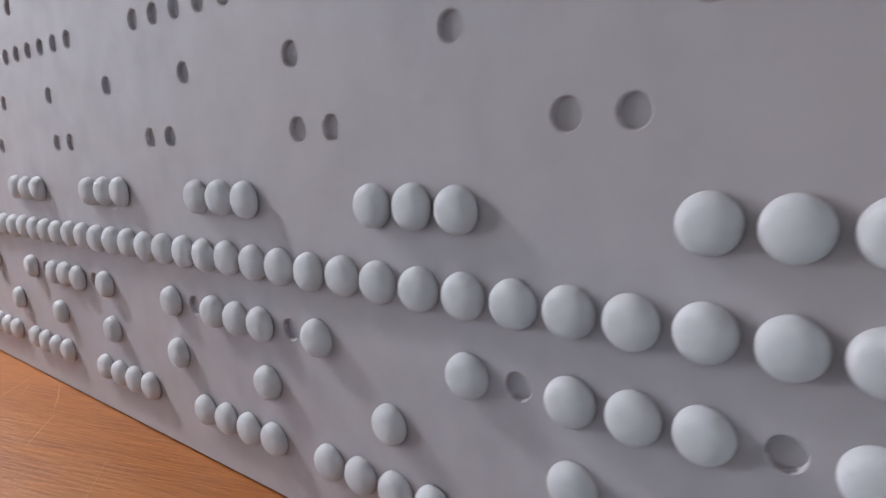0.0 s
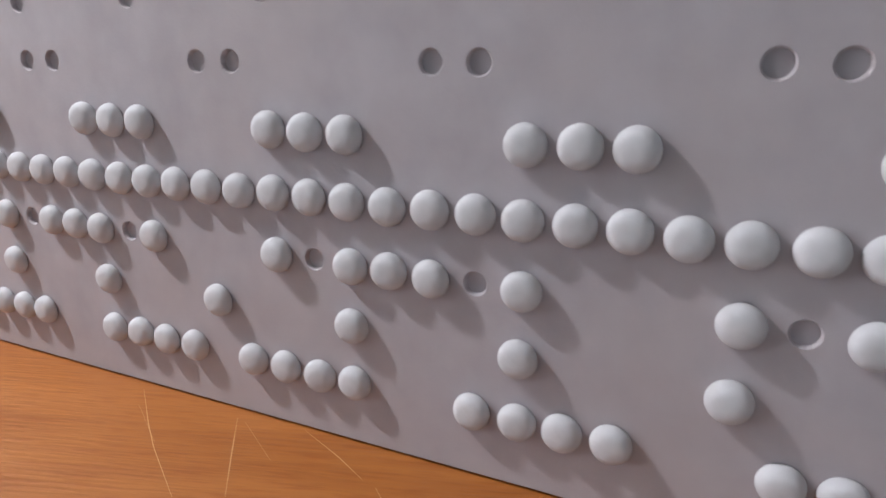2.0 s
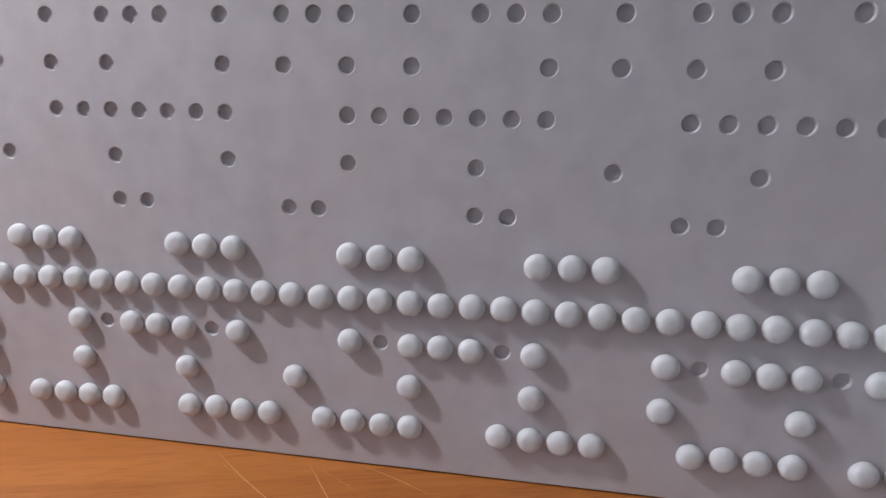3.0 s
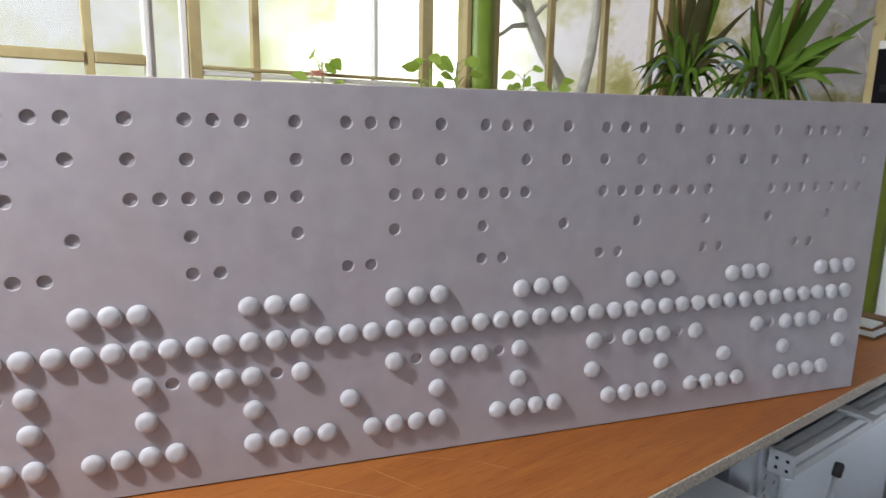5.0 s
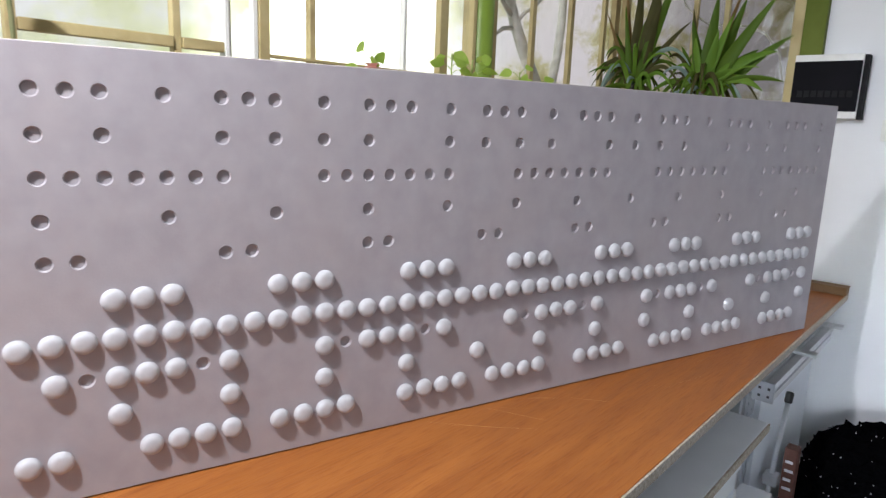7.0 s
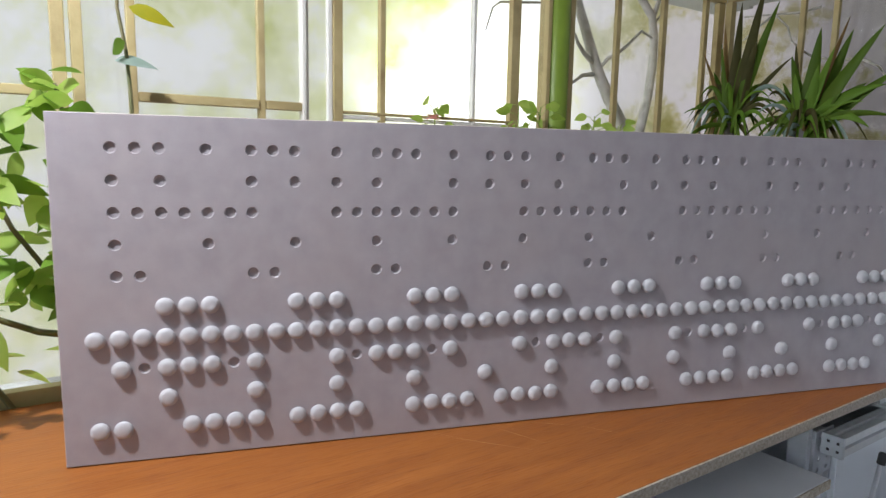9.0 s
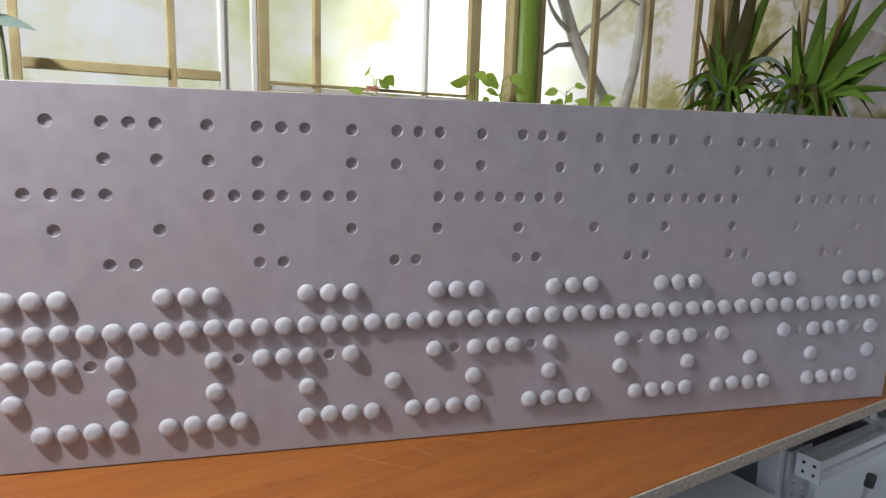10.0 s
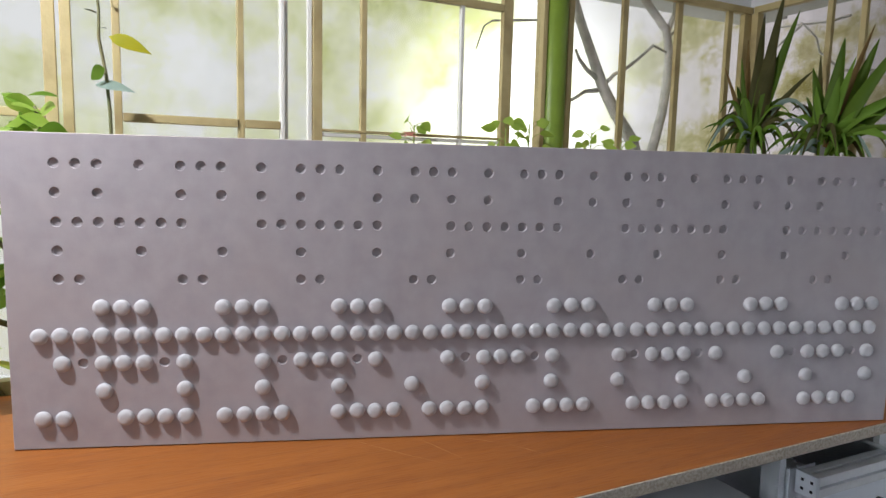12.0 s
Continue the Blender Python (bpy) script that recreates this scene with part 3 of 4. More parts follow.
M_SCRATCH = material("scratched_varnish", (0.62, 0.36, 0.16), 0.5, (0.5, 0.26, 0.1), 200, 0.8)
for pts, width in (([(0.648, -0.218), (0.666, -0.269), (0.686, -0.324)], 0.0011), ([(0.716, -0.23), (0.757, -0.265), (0.783, -0.291)], 0.001),
                   ([(0.533, -0.18), (0.572, -0.237), (0.598, -0.272), (0.647, -0.33)], 0.0009), ([(0.796, -0.30), (0.823, -0.344), (0.836, -0.365)], 0.001),
                   ([(0.658, -0.224), (0.702, -0.276)], 0.0008), ([(0.545, -0.208), (0.593, -0.263)], 0.0008), ([(1.02, -0.42), (1.09, -0.44)], 0.001),
                   ([(0.95, -0.36), (0.99, -0.42)], 0.0009), ([(1.16, -0.40), (1.21, -0.41)], 0.0011), ([(0.30, -0.33), (0.36, -0.38)], 0.0009)):
    part("scratch", scratch(pts, width), M_SCRATCH, bench, "pale scratch in the varnish")

# raised wooden strip on the far end of the bench
strip = thing("wooden_strip", label="narrow wooden strip lying along the end of the bench", category="wood strip")
part("strip", solid(2.118, 2.163, -0.525, 0.20, TOP + 0.0005, TOP + 0.024, 0.002), M_OLDWOOD, strip)
part("veneer", solid(2.116, 2.164, -0.527, 0.201, TOP + 0.0245, TOP + 0.0275, 0.001), M_OLDWOOD, strip)
paper = thing("paper_stack", label="small stack of white boards and papers on the bench", category="paper")
for k, mm in enumerate((M_OLDWOOD, M_WHITE, M_WHITE, M_OLDWOOD, M_WHITE)):
    part("sheet", solid(2.00 + 0.004 * k, 2.10 - 0.003 * k, -0.42 + 0.004 * k, -0.30, TOP + 0.0005 + 0.006 * k, TOP + 0.006 + 0.006 * k, 0.0005), mm, paper)

# ---- under the bench ----
shelf = thing("shelf", label="grey laminated chipboard shelf under the bench", category="shelf")
part("shelf_board", solid(-1.1, 1.335, -0.525, -0.05, 0.566, 0.588, 0.0015), M_LAMINATE, shelf)
part("edge_band", solid(-1.1, 1.335, -0.529, -0.5255, 0.567, 0.587, 0.0005), M_CHIP, shelf, "speckled chipboard edge")
for sx in (-1.1, 0.2, 1.30):
    part("support", solid(sx, sx + 0.02, -0.46, -0.08, 0.0, 0.565, 0.001), M_LAMINATE, shelf)
ws = thing("white_drawer_unit", label="white drawer unit standing under the shelf", category="drawer unit")
part("body", solid(0.55, 1.175, -0.512, -0.43, 0.0, 0.53, 0.004), M_WHITE, ws)
part("top", solid(0.545, 1.182, -0.517, -0.425, 0.531, 0.547, 0.003), M_WHITE, ws)
for dz in (0.04, 0.20, 0.36):
    part("drawer", solid(0.56, 1.165, -0.519, -0.5125, dz, dz + 0.13, 0.002), M_WHITE, ws)
cab = thing("white_cabinet", pose(0, 0.022, 0), label="white panelled cabinet under the aluminium bench beam", category="cabinet")
part("panel", solid(1.512, 2.10, -0.485, -0.47, 0.06, 0.598, 0.002), M_WHITE, cab)
part("side", solid(2.085, 2.10, -0.468, 0.0, 0.06, 0.598, 0.002), M_WHITE, cab)
part("side", solid(1.512, 1.527, -0.468, 0.0, 0.06, 0.598, 0.002), M_WHITE, cab)
part("plinth", solid(1.48, 2.08, -0.435, -0.40, 0.0, 0.06, 0.002), M_DARK, cab)
rod = thing("clamp_stand", label="steel rod with a black cap in a clamp", category="clamp stand")
rb = bmesh.new()
tube(rb, [(1.49, -0.492, 0.012), (1.684, -0.492, 0.518)], [0.0065, 0.0065], 14)
part("rod", rb, M_STEEL, rod, smooth=True)
rb = bmesh.new()
tube(rb, [(1.683, -0.492, 0.514), (1.684, -0.492, 0.517), (1.692, -0.492, 0.540), (1.693, -0.492, 0.544)], [0.0085, 0.0105, 0.0105, 0.008], 14)
part("cap", rb, M_RUBBER, rod, "black rubber cap", smooth=True)
part("clamp", solid(1.588, 1.63, -0.512, -0.474, 0.302, 0.332, 0.006), M_STEEL, rod)
part("base_plate", solid(1.44, 1.54, -0.535, -0.465, 0.0, 0.012, 0.003), M_STEEL, rod)
carton = thing("carton", label="tall red-brown printed carton standing on edge", category="carton")
part("carton_body", solid(1.625, 1.665, -0.545, -0.512, 0.0, 0.41, 0.003), M_REDBOX, carton)
for k in range(4):
    part("print_bar", solid(1.6235, 1.6247, -0.540 + 0.003 * (k % 2), -0.518, 0.29 + 0.026 * k, 0.298 + 0.026 * k, 0), M_LAMINATE, carton)
part("yellow_tray", solid(1.105, 1.19, -0.615, -0.53, 0.0, 0.455, 0.012), M_YELLOW, label="yellow plastic tray beside the drawers", category="tray")
part("white_block", solid(1.205, 1.335, -0.555, -0.485, 0.0, 0.42, 0.004), M_WHITE, label="white polystyrene block on the floor", category="block")


def foam_roll():
    """A big lumpy black roll of open-cell mat, leaning by the wall."""
    bm = bmesh.new()
    bmesh.ops.create_icosphere(bm, subdivisions=5, radius=1.0)
    for v in bm.verts:
        d = v.co.normalized()
        lump = 1 + 0.08 * noise.noise(d * 6) + 0.07 * noise.noise(d * 16) + 0.11 * abs(noise.noise(d * 30))
        d = Vector([math.copysign(abs(c) ** 0.75, c) for c in d])
        v.co = Vector((d.x * 0.20, d.y * 0.245, d.z * 0.215)) * lump + Vector((1.855, -0.765, 0.215))
        v.co.z = max(v.co.z, 0.0)
    return bm


bag = thing("foam_bag", label="rumpled black foam bundle on the floor by the wall", category="bag")
roll_mesh = foam_roll()
part("roll", roll_mesh.copy(), M_BLACK, bag)
rc = random.Random(31)
# tiny pale boxes stand in for light glinting on the bundle
glint_specks = bmesh.new()
for v in rc.sample(list(roll_mesh.verts), 260):
    if v.co.z > 0.05:
        s = rc.uniform(0.0006, 0.0014)
        box(glint_specks, v.co.x - s, v.co.x + s, v.co.y - s, v.co.y + s, v.co.z - s, v.co.z + s, 0)
tagged(part("glint_specks", glint_specks, M_STEEL, bag, "pale specks drawn for glints of light"), kind="stuff")
roll_mesh.free()

# ---- on the white wall ----
fuse = thing("fuse_box", label="white fuse box with a smoked cover on the white wall", category="fuse box")
X = ROOM_X1
part("body", solid(X - 0.046, X - 0.001, -0.467, -0.275, 1.300, 1.497, 0.003), M_SWITCH, fuse)
part("cover", solid(X - 0.054, X - 0.0465, -0.465, -0.277, 1.322, 1.476, 0.003), M_SMOKED, fuse, "smoked dark plastic cover")
for k in range(8):
    part("breaker", solid(X - 0.056, X - 0.0545, -0.45 + 0.02 * k, -0.435 + 0.02 * k, 1.365, 1.385, 0.001), M_DARK, fuse)
part("side_rail", solid(X - 0.044, X - 0.001, -0.480, -0.4675, 1.298, 1.494, 0.002), M_DARK, fuse)
sw = thing("light_switch", label="white plastic light switch on the white wall", category="light switch")
part("plate", solid(X - 0.010, X - 0.001, -0.60, -0.535, 1.235, 1.30, 0.003), M_SWITCH, sw)
part("rocker", solid(X - 0.014, X - 0.0105, -0.59, -0.545, 1.245, 1.29, 0.002), M_SWITCH, sw)

# ---- plants ----


def strap_leaf(bm, base, tip, width, bow, roll=0.0):
    """A long folded sword leaf from base to tip; bow lifts its middle, so that it arches over."""
    n = 10
    a, c = Vector(base), Vector(tip)
    b = (a + c) / 2 + Vector((0, 0, bow))
    rows = []
    for i in range(n + 1):
        s = i / n
        p = a * (1 - s) ** 2 + b * 2 * s * (1 - s) + c * s * s
        d = ((b - a) * (1 - s) + (c - b) * s).normalized()
        side0 = d.cross(Vector((1, 0.3, 0))).normalized()
        nrm0 = d.cross(side0)
        side = side0 * math.cos(roll) + nrm0 * math.sin(roll)
        nrm = d.cross(side)
        w = width * (0.5 + 0.5 * math.sin(min(1.0, s * 2.4) * math.pi / 2)) * (1 - max(0.0, s - 0.3) / 0.7) ** 0.75 * 0.5 + 0.0005
        rows.append([bm.verts.new(p + side * w + nrm * w * 0.35), bm.verts.new(p), bm.verts.new(p - side * w + nrm * w * 0.35)])
    for r0, r1 in zip(rows, rows[1:]):
        for k in range(2):
            bm.faces.new((r0[k], r0[k + 1], r1[k + 1], r1[k]))


def pot(parent, x, y, r, h, ground=TOP):
    bm = bmesh.new()
    prof = [(r * 0.72, 0.0), (r * 0.95, h * 0.85), (r * 1.05, h * 0.86), (r * 1.06, h), (r * 0.97, h), (r * 0.93, h * 0.9)]
    rings = [[bm.verts.new((x + rr * math.cos(2 * math.pi * k / 24), y + rr * math.sin(2 * math.pi * k / 24), ground + 0.0005 + zz)) for k in range(24)] for rr, zz in prof]
    for a, b in zip(rings, rings[1:]):
        for k in range(24):
            bm.faces.new((a[k], a[(k + 1) % 24], b[(k + 1) % 24], b[k]))
    bm.faces.new(rings[0][::-1])
    part("pot", bm, M_POT, parent, "terracotta flower pot", smooth=True)
    bm = bmesh.new()
    bmesh.ops.create_circle(bm, cap_ends=True, segments=24, radius=r * 0.935, matrix=Matrix.Translation((x, y, ground + h * 0.9)))
    part("soil", bm, M_SOIL, parent)


def yucca(label, x, y, crown, leaves, seed, skirt, r=0.11):
    """A potted yucca: long sword leaves given by their tips, and a skirt of short drooping ones round the crown."""
    rnd = random.Random(seed)
    pl = thing("yucca_plant", label=label, category="potted plant")
    pot(pl, x, y, r, 0.22)
    bm = bmesh.new()
    tube(bm, [(x, y, TOP + 0.18), (x + 0.005, y, (TOP + crown) / 2), (x, y, crown + 0.02)], [0.022, 0.019, 0.016], 10)
    part("stem", bm, M_BARK, pl, smooth=True)

    def leaf(tip, width, bow, mat, roll):
        bm = bmesh.new()
        base = Vector((x + rnd.uniform(-0.012, 0.012), y + (tip[1] - y) * 0.12, crown + rnd.uniform(-0.02, 0.05)))
        strap_leaf(bm, base, tip, width, bow, roll)
        ob = part("leaf", bm, mat, pl, smooth=True)
        ob.modifiers.new("thickness", "SOLIDIFY").thickness = 0.001

    for ty, tz, width, bow, mat in leaves:
        leaf((x + rnd.uniform(-0.03, 0.07), ty, tz), width, bow, mat, rnd.uniform(-0.5, 0.5))
    for k in range(skirt):
        a = 2 * math.pi * (k + rnd.random()) / skirt
        reach = rnd.uniform(0.08, 0.21)
        tip = (x + 0.7 * reach * math.cos(a), y + reach * math.sin(a), crown + rnd.uniform(-0.12, 0.12))
        leaf(tip, rnd.uniform(0.012, 0.024), rnd.uniform(0.06, 0.16), rnd.choice((M_LEAF, M_LEAF_DARK, M_LEAF_MID, M_LEAF_DARK, M_LEAF_PALE, M_LEAF)), rnd.uniform(-0.9, 0.9))
    return pl


G, D, Y, B = M_LEAF, M_LEAF_DARK, M_LEAF_MID, M_LEAF_DRY
yucca("green sword-leaved yucca in a pot behind the board", 2.10, 0.0, 1.36,
      [(-0.016, 1.706, 0.050, 0.0, G), (-0.096, 1.73, 0.022, 0.01, B), (-0.10, 1.692, 0.050, 0.01, G), (-0.21, 1.685, 0.048, 0.02, G), (-0.094, 1.63, 0.034, 0.0, Y),
       (-0.262, 1.56, 0.044, 0.03, G), (-0.225, 1.51, 0.044, 0.04, Y), (-0.206, 1.38, 0.040, 0.06, Y), (-0.265, 1.41, 0.030, 0.05, G), (0.05, 1.62, 0.040, 0.01, G),
       (0.077, 1.67, 0.026, 0.02, D), (0.03, 1.56, 0.046, 0.0, Y), (-0.05, 1.58, 0.046, 0.0, Y), (-0.16, 1.52, 0.040, 0.03, G), (0.10, 1.54, 0.030, 0.05, G),
       (0.15, 1.50, 0.022, 0.10, D), (-0.03, 1.50, 0.044, 0.0, Y), (-0.12, 1.45, 0.036, 0.03, Y)], 5, 36)
yucca("dark drooping yucca with older brownish leaves", 2.06, 0.235, 1.385,
      [(0.255, 1.83, 0.042, 0.0, D), (0.124, 1.86, 0.044, 0.02, D), (0.095, 1.80, 0.040, 0.02, G), (0.31, 1.75, 0.026, 0.0, B), (0.355, 1.66, 0.018, 0.02, B),
       (0.35, 1.60, 0.030, 0.04, G), (0.145, 1.68, 0.044, 0.02, D), (0.20, 1.62, 0.036, 0.0, G), (0.07, 1.62, 0.024, 0.03, D), (0.29, 1.54, 0.040, 0.02, D),
       (0.365, 1.50, 0.030, 0.14, D), (0.37, 1.41, 0.022, 0.18, D), (0.34, 1.36, 0.022, 0.20, G), (0.28, 1.68, 0.022, 0.0, G), (0.16, 1.52, 0.040, 0.04, G)], 6, 44)


def blade(bm, m, length, width, cup=0.12):
    """An oval leaf blade with a pointed tip, slightly cupped along the midrib."""
    n = 6
    rows = []
    for i in range(n + 1):
        s = i / n
        w = width * 0.5 * math.sin(math.pi * min(1.0, s ** 0.75)) + 0.0003
        z = -0.25 * length * s * s
        rows.append([bm.verts.new(m @ Vector((length * s, w, z + cup * w))), bm.verts.new(m @ Vector((length * s, 0, z))), bm.verts.new(m @ Vector((length * s, -w, z + cup * w)))])
    for a, b in zip(rows, rows[1:]):
        for k in range(2):
            bm.faces.new((a[k], a[k + 1], b[k + 1], b[k]))


def leaf_part(parent, at, heading, lift, length, width, mat, roll=0.0):
    bm = bmesh.new()
    blade(bm, Matrix.Translation(at) @ Euler((radians(roll), radians(-lift), radians(heading)), "XYZ").to_matrix().to_4x4(), length, width)
    return part("leaf", bm, mat, parent, smooth=True)


def seedling(x, y, top, count, seed, label, flower=False, spread=0.04):
    """A young pot plant: a pale stem with long-stalked oval leaves at uneven heights and tilts."""
    rnd = random.Random(seed)
    pl = thing("seedling", label=label, category="potted plant")
    pot(pl, x, y, 0.055, 0.11)
    bm = bmesh.new()
    sway = rnd.uniform(-0.015, 0.015)
    tube(bm, [(x, y, TOP + 0.09), (x + sway, y, (TOP + top) / 2), (x, y, top - 0.03)], [0.0035, 0.003, 0.0018], 8)
    part("stem", bm, M_STEM_YOUNG, pl, smooth=True)
    for k in range(count):
        z = top - 0.03 - 0.010 * k - rnd.uniform(0, 0.01)
        ang = 137.5 * k + rnd.uniform(-30, 30)
        out = Vector((math.cos(radians(ang)) * spread, math.sin(radians(ang)) * spread * 0.5, rnd.uniform(0.005, 0.035))) * rnd.uniform(0.45, 1.0)
        at = Vector((x, y, z)) + out
        bm = bmesh.new()
        tube(bm, [(x, y, z), Vector((x, y, z)) + out * 0.55 + Vector((0, 0, 0.004)), at], [0.0012, 0.001, 0.0009], 6)
        part("stalk", bm, M_STEM_YOUNG, pl, smooth=True)
        leaf_part(pl, at, ang + rnd.uniform(-40, 40), rnd.uniform(-35, 30), rnd.uniform(0.030, 0.048), rnd.uniform(0.024, 0.034),
                  M_LEAF_YOUNG, rnd.choice((-1, 1)) * rnd.uniform(30, 85))
    if flower:
        fb = bmesh.new()
        for k in range(11):
            blade(fb, Matrix.Translation((x - 0.025, y - 0.03, top - 0.062)) @ Euler((0, radians(-40 + 30 * (k % 2)), radians(33 * k))).to_matrix().to_4x4(), 0.024, 0.022, 0.3)
        part("flower", fb, M_FLOWER, pl, "pink-red double flower")
    return pl


seedling(0.85, 0.32, 1.422, 7, 11, "young pot plant with a pink-red flower on the sill", True)
seedling(1.14, 0.32, 1.455, 13, 12, "young leafy pot plant before the bright window", spread=0.055)
seedling(1.215, 0.31, 1.445, 10, 13, "young leafy pot plant before the bright window", spread=0.05)
seedling(1.445, 0.31, 1.43, 9, 14, "young leafy pot plant beside the green post", spread=0.055)
seedling(1.57, 0.32, 1.405, 6, 15, "low young pot plant beside the green post")
seedling(1.76, 0.32, 1.365, 4, 16, "low young pot plant before the corner window")

vine = thing("climbing_stem", label="thin climbing stem with a few large leaves, one yellow", category="potted plant")
pot(vine, 0.12, 0.31, 0.06, 0.12)
vs = bmesh.new()
tube(vs, [(0.12, 0.31, TOP + 0.09), (0.118, 0.32, 1.1), (0.115, 0.32, 1.38), (0.11, 0.32, 1.46), (0.098, 0.32, 1.54), (0.10, 0.32, 1.60), (0.092, 0.32, 1.68), (0.10, 0.32, 1.9)],
     [0.004, 0.004, 0.0038, 0.0036, 0.0034, 0.003, 0.003, 0.002], 8)
part("stem", vs, M_STEM, vine, smooth=True)
leaf_part(vine, (0.118, 0.32, 1.545), -20, -14, 0.088, 0.036, M_LEAF_YELLOW, 60)
leaf_part(vine, (0.088, 0.31, 1.437), -10, 4, 0.078, 0.05, M_LEAF_PALE, 30)
leaf_part(vine, (0.108, 0.31, 1.475), 205, -35, 0.045, 0.034, M_LEAF_MID, 65)
for k in range(12):
    leaf_part(vine, (0.098, 0.32, 1.56 + 0.03 * k), 60 + 137 * k, 25, 0.03, 0.014, M_STEM)


def bush():
    """A tall leafy pot shrub beyond the board's end: forked stems and many large oval leaves."""
    rnd = random.Random(21)
    pl = thing("leafy_shrub", label="leafy green pot shrub with forked stems by the window", category="potted plant")
    pot(pl, 0.02, 0.24, 0.10, 0.18, 0.0)
    tips = []
    stems = [[(0.02, 0.24, 0.16), (0.06, 0.366, 0.66), (0.05, 0.366, 0.78), (0.045, 0.33, 0.92), (-0.03, 0.28, 1.0), (-0.10, 0.23, 1.12), (-0.17, 0.22, 1.30), (-0.18, 0.22, 1.38)],
             [(0.047, 0.345, 0.87), (-0.07, 0.26, 0.92), (-0.18, 0.2, 0.99), (-0.3, 0.18, 1.05)],
             [(-0.03, 0.28, 1.0), (0.0, 0.25, 1.12), (0.0, 0.25, 1.28), (-0.02, 0.25, 1.38)],
             [(-0.02, 0.24, 0.16), (-0.1, 0.366, 0.7), (-0.15, 0.36, 0.8), (-0.2, 0.28, 1.0), (-0.33, 0.22, 1.2), (-0.40, 0.2, 1.36)]]
    for st in stems:
        bm = bmesh.new()
        tube(bm, st, [0.008 - 0.005 * i / (len(st) - 1) for i in range(len(st))], 8)
        part("stem", bm, M_STEM, pl, smooth=True)
        for a, b in zip(st, st[1:]):
            if b[2] > 1.02:
                for j in range(5):
                    tips.append(Vector(a).lerp(Vector(b), (j + rnd.random()) / 5))
    for k, p in enumerate(tips):
        for j in range(4):
            leaf_part(pl, p + Vector((rnd.uniform(-0.09, 0.06), rnd.uniform(-0.06, 0.03), rnd.uniform(-0.05, 0.05))), rnd.uniform(0, 360), rnd.uniform(-60, 15),
                      rnd.uniform(0.05, 0.095), rnd.uniform(0.03, 0.05), (M_LEAF_YOUNG, M_LEAF_MID, M_LEAF_YOUNG, M_LEAF_MID)[(k + j) % 4], rnd.uniform(-60, 60))
    for k in range(10):
        leaf_part(pl, (rnd.uniform(-0.25, 0.03), 0.22, rnd.uniform(0.86, 1.0)), rnd.uniform(0, 360), rnd.uniform(-30, 20), 0.06, 0.035, M_LEAF_YOUNG, 0)


bush()

# ---- the peg board ----
PX, PZ = 0.035, 0.05115
BOARD = pose(0, 0, 0, 0, 0, -17.5)
BX0, BX1, BZ0, BZ1, BT = -0.053, 1.708, TOP + 0.0016, 1.3175, 0.014
ROW0 = 0.805
pegs = {0: [c for a, b in ((0, 1), (4, 7), (9, 12), (15, 18), (20, 23), (26, 29), (32, 35), (37, 40), (43, 46)) for c in range(a, b + 1)],
        1: list(range(3, 48, 4)),
        2: [c for c in range(48) if c % 10 in (1, 3, 4, 5, 7)],
        3: list(range(48)),
        4: [c for c in range(48) if c % 6 in (3, 4, 5)]}
holes = {2: [c for c in range(48) if c % 10 in (2, 6)],
         5: [c for c in range(48) if c % 6 in (1, 2)],
         6: list(range(1, 48, 4)),
         7: [c for c in range(48) if c % 10 in (1, 2, 3, 4, 5, 6, 7)],
         8: [c for c in range(48) if c % 10 in (1, 3, 7, 9)],
         9: [c for c in range(48) if c % 6 in (1, 2, 3, 5)]}


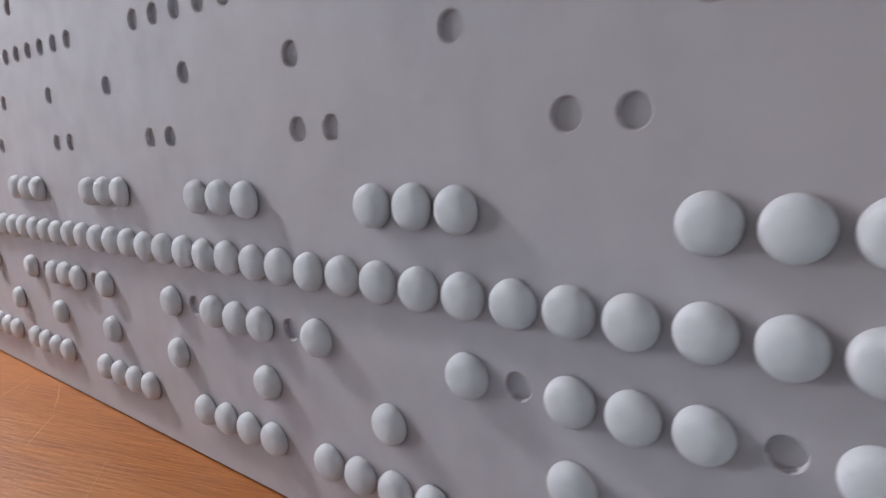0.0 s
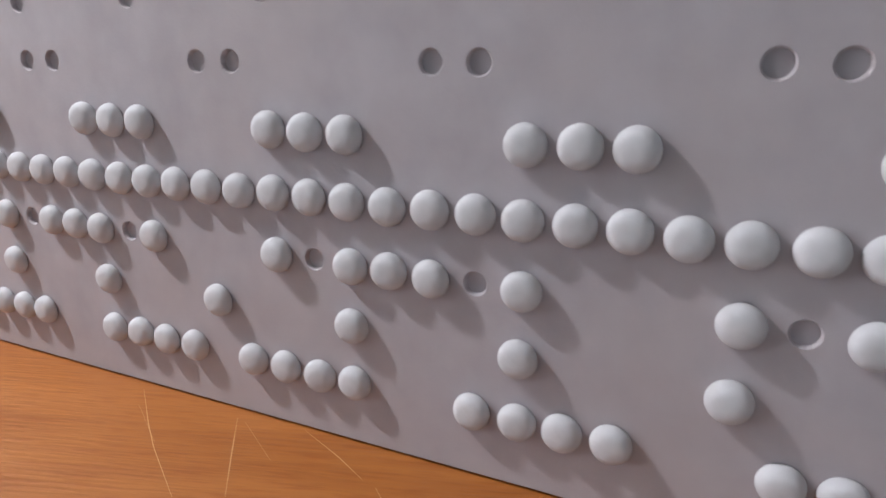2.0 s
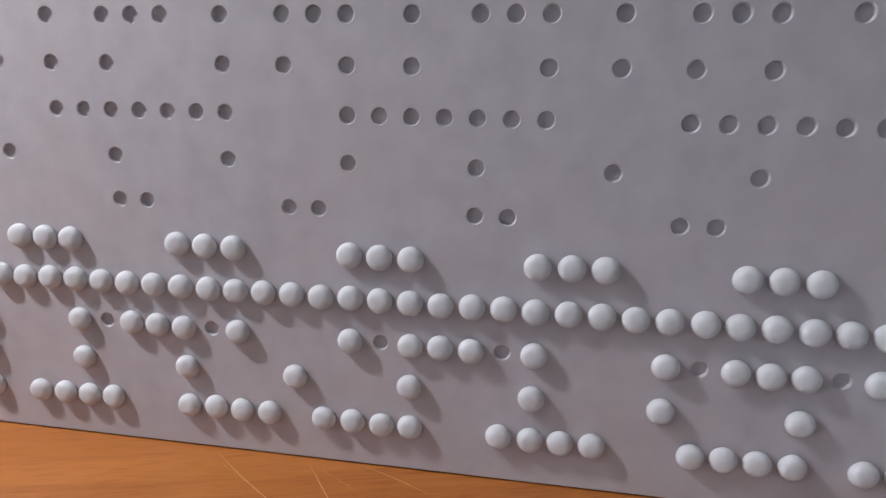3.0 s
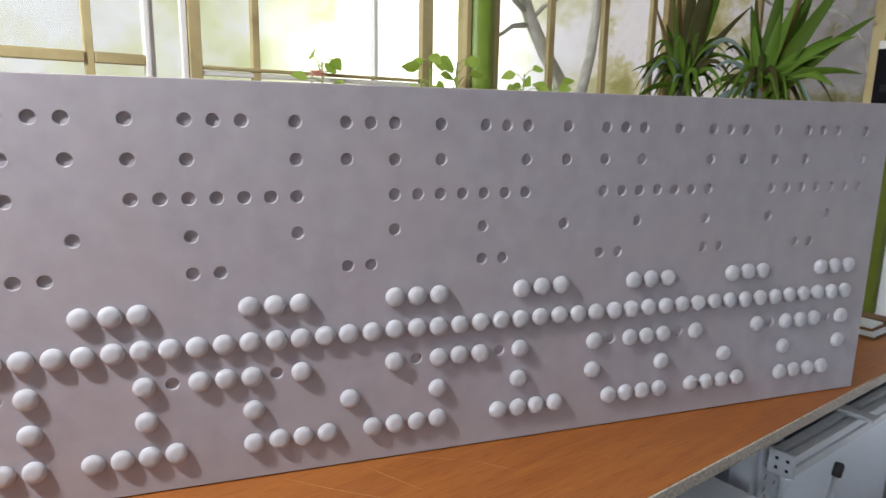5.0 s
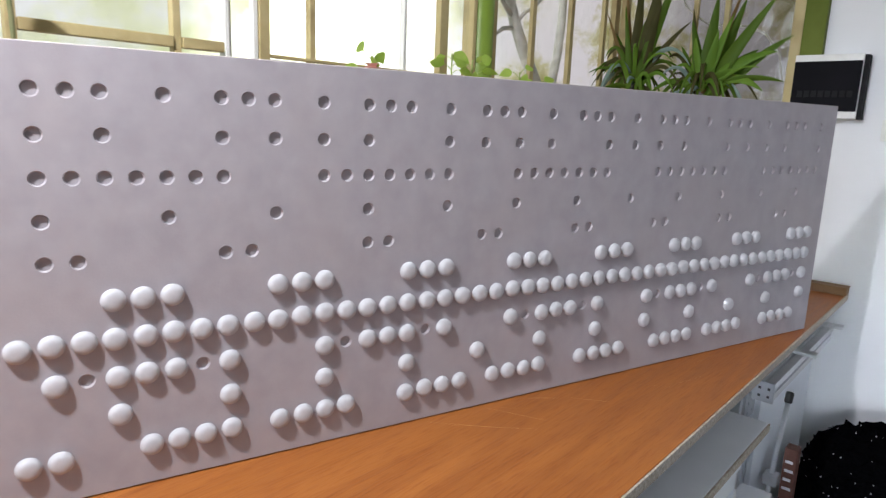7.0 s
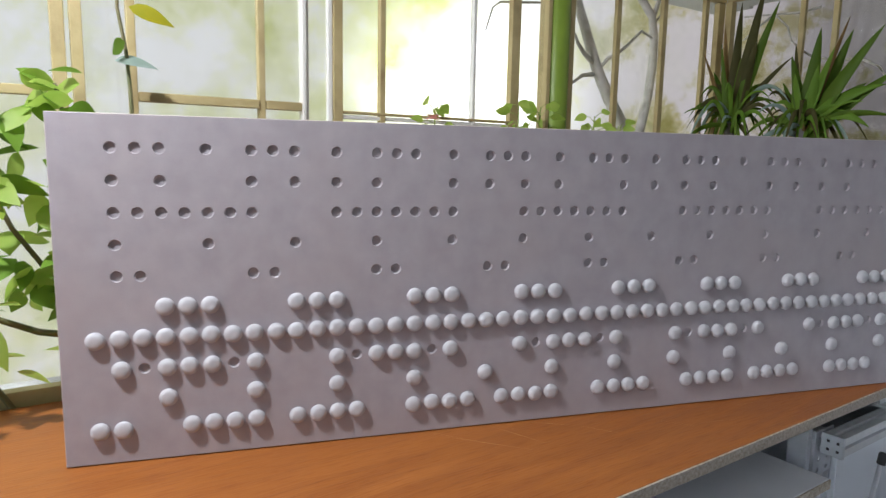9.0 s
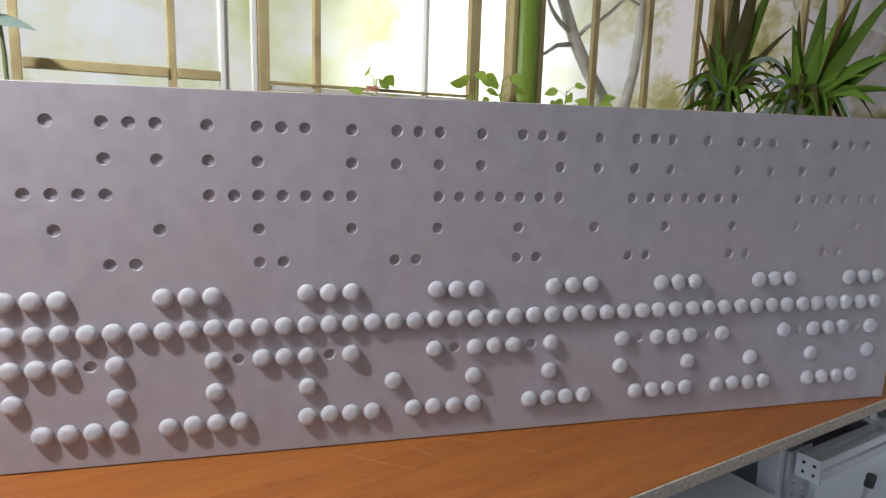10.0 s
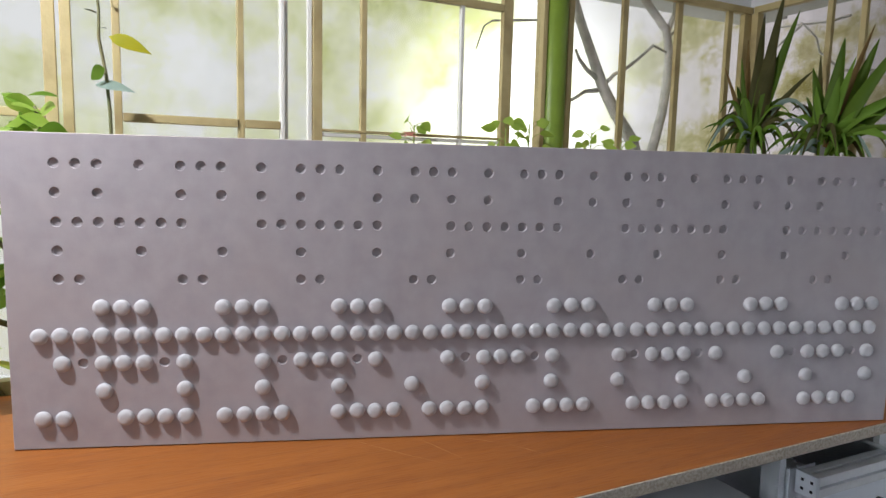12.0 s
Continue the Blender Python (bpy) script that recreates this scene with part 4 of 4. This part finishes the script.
def board_front():
    """The face with its countersunk blind holes, cell by cell, and a softened rim."""
    bm = bmesh.new()
    N, R0, R1, DEPTH = 16, 0.0096, 0.0087, 0.0043
    xs = [BX0 + 0.0012] + [-PX / 2 + PX * c for c in range(49)] + [BX1 - 0.0012]
    zs = [BZ0 + 0.0012] + [ROW0 - PZ / 2 + PZ * r for r in range(11)] + [BZ1 - 0.0012]
    for i in range(len(xs) - 1):
        for j in range(len(zs) - 1):
            x0, x1, z0, z1 = xs[i], xs[i + 1], zs[j], zs[j + 1]
            c, r = i - 1, j - 1
            if not (0 <= r < 10 and c in holes.get(r, ())):
                bm.faces.new([bm.verts.new(p) for p in ((x0, 0, z0), (x1, 0, z0), (x1, 0, z1), (x0, 0, z1))])
                continue
            cx, cz = (x0 + x1) / 2, (z0 + z1) / 2
            rings = []
            for kind in range(4):
                ring = []
                for k in range(N):
                    a = 2 * math.pi * (k + 0.5) / N
                    ca, sa = math.cos(a), math.sin(a)
                    if kind == 0:
                        f = min(PX / 2 / max(abs(ca), 1e-6), PZ / 2 / max(abs(sa), 1e-6))
                        ring.append(bm.verts.new((cx + ca * f, 0, cz + sa * f)))
                    else:
                        rr, dd = ((R0, 0), (R1, 0.0012), (R1 * 0.94, DEPTH))[kind - 1]
                        ring.append(bm.verts.new((cx + ca * rr, dd, cz + sa * rr)))
                rings.append(ring)
            corners = [bm.verts.new((cx + sx * PX / 2, 0, cz + sz * PZ / 2)) for sx, sz in ((1, 1), (-1, 1), (-1, -1), (1, -1))]
            for a, b in zip(rings, rings[1:]):
                for k in range(N):
                    bm.faces.new((a[k], a[(k + 1) % N], b[(k + 1) % N], b[k]))
            bm.faces.new(rings[-1])
            for q, cv in enumerate(corners):
                ang = math.atan2((1, 1, -1, -1)[q] * PZ, (1, -1, -1, 1)[q] * PX) % (2 * math.pi)
                k = int(ang / (2 * math.pi) * N - 0.5)
                bm.faces.new((rings[0][k], cv, rings[0][(k + 1) % N]))
    bmesh.ops.remove_doubles(bm, verts=bm.verts, dist=0.00005)
    bmesh.ops.recalc_face_normals(bm, faces=bm.faces[:])
    return bm


def board_rim():
    bm = bmesh.new()
    loops = []
    for d, y in ((0.0012, 0.0), (0.0, 0.0012), (0.0, BT), (0.0012, BT)):
        loops.append([bm.verts.new(p) for p in ((BX0 + d, y, BZ0 + d), (BX1 - d, y, BZ0 + d), (BX1 - d, y, BZ1 - d), (BX0 + d, y, BZ1 - d))])
    for a, b in zip(loops, loops[1:]):
        for k in range(4):
            bm.faces.new((a[k], a[(k + 1) % 4], b[(k + 1) % 4], b[k]))
    bm.faces.new(loops[-1])
    bmesh.ops.recalc_face_normals(bm, faces=bm.faces[:])
    return bm


board = thing("peg_board", BOARD, label="long grey board drilled with rows of round peg holes", category="peg board")
part("front", board_front(), M_BOARD, board)
part("rim", board_rim(), M_BOARD_EDGE, board, "board edge a little lighter than the face")
for fx in (0.25, 1.35):
    ft = bmesh.new()
    box(ft, fx, fx + 0.03, BT + 0.0005, BT + 0.09, TOP + 0.0003, BZ0 + 0.02, 0.002)
    box(ft, fx, fx + 0.03, BT + 0.0005, BT + 0.018, BZ0 + 0.02, BZ0 + 0.16, 0.002)
    part("foot", ft, M_BOARD_EDGE, board)


def peg_mesh():
    """A domed cap with a thin rim, on a short plug."""
    bm = bmesh.new()
    R, H, N = 0.0149, 0.0108, 28
    prof = [(R * 0.90, -0.0004), (R * 0.985, -0.0008), (R, -0.0018)]
    for k in range(1, 9):
        a = math.pi / 2 * k / 9
        prof.append((R * math.cos(a) ** 0.54, -0.0018 - (H - 0.0018) * math.sin(a)))
    rings = [[bm.verts.new((rr * math.cos(2 * math.pi * k / N), y, rr * math.sin(2 * math.pi * k / N))) for k in range(N)] for rr, y in prof]
    for a, b in zip(rings, rings[1:]):
        for k in range(N):
            bm.faces.new((a[k], a[(k + 1) % N], b[(k + 1) % N], b[k]))
    tip = bm.verts.new((0, -H, 0))
    for k in range(N):
        bm.faces.new((rings[-1][k], rings[-1][(k + 1) % N], tip))
    bm.faces.new(rings[0][::-1])
    bmesh.ops.recalc_face_normals(bm, faces=bm.faces[:])
    return mesh_of("peg", bm, M_PEG, True)


PEG = peg_mesh()
rp = random.Random(3)
for row, cols in pegs.items():
    for c in cols:
        ob = new("peg", PEG)
        ob.matrix_world = BOARD @ pose(PX * c + rp.gauss(0, 0.0004), -0.0002, ROW0 + PZ * row + rp.gauss(0, 0.0004), rp.gauss(0, 1.5), rp.uniform(0, 360), rp.gauss(0, 1.5))
        tagged(ob, label="white domed plastic peg pushed into the grey board", category="peg", group="white pegs in the board")
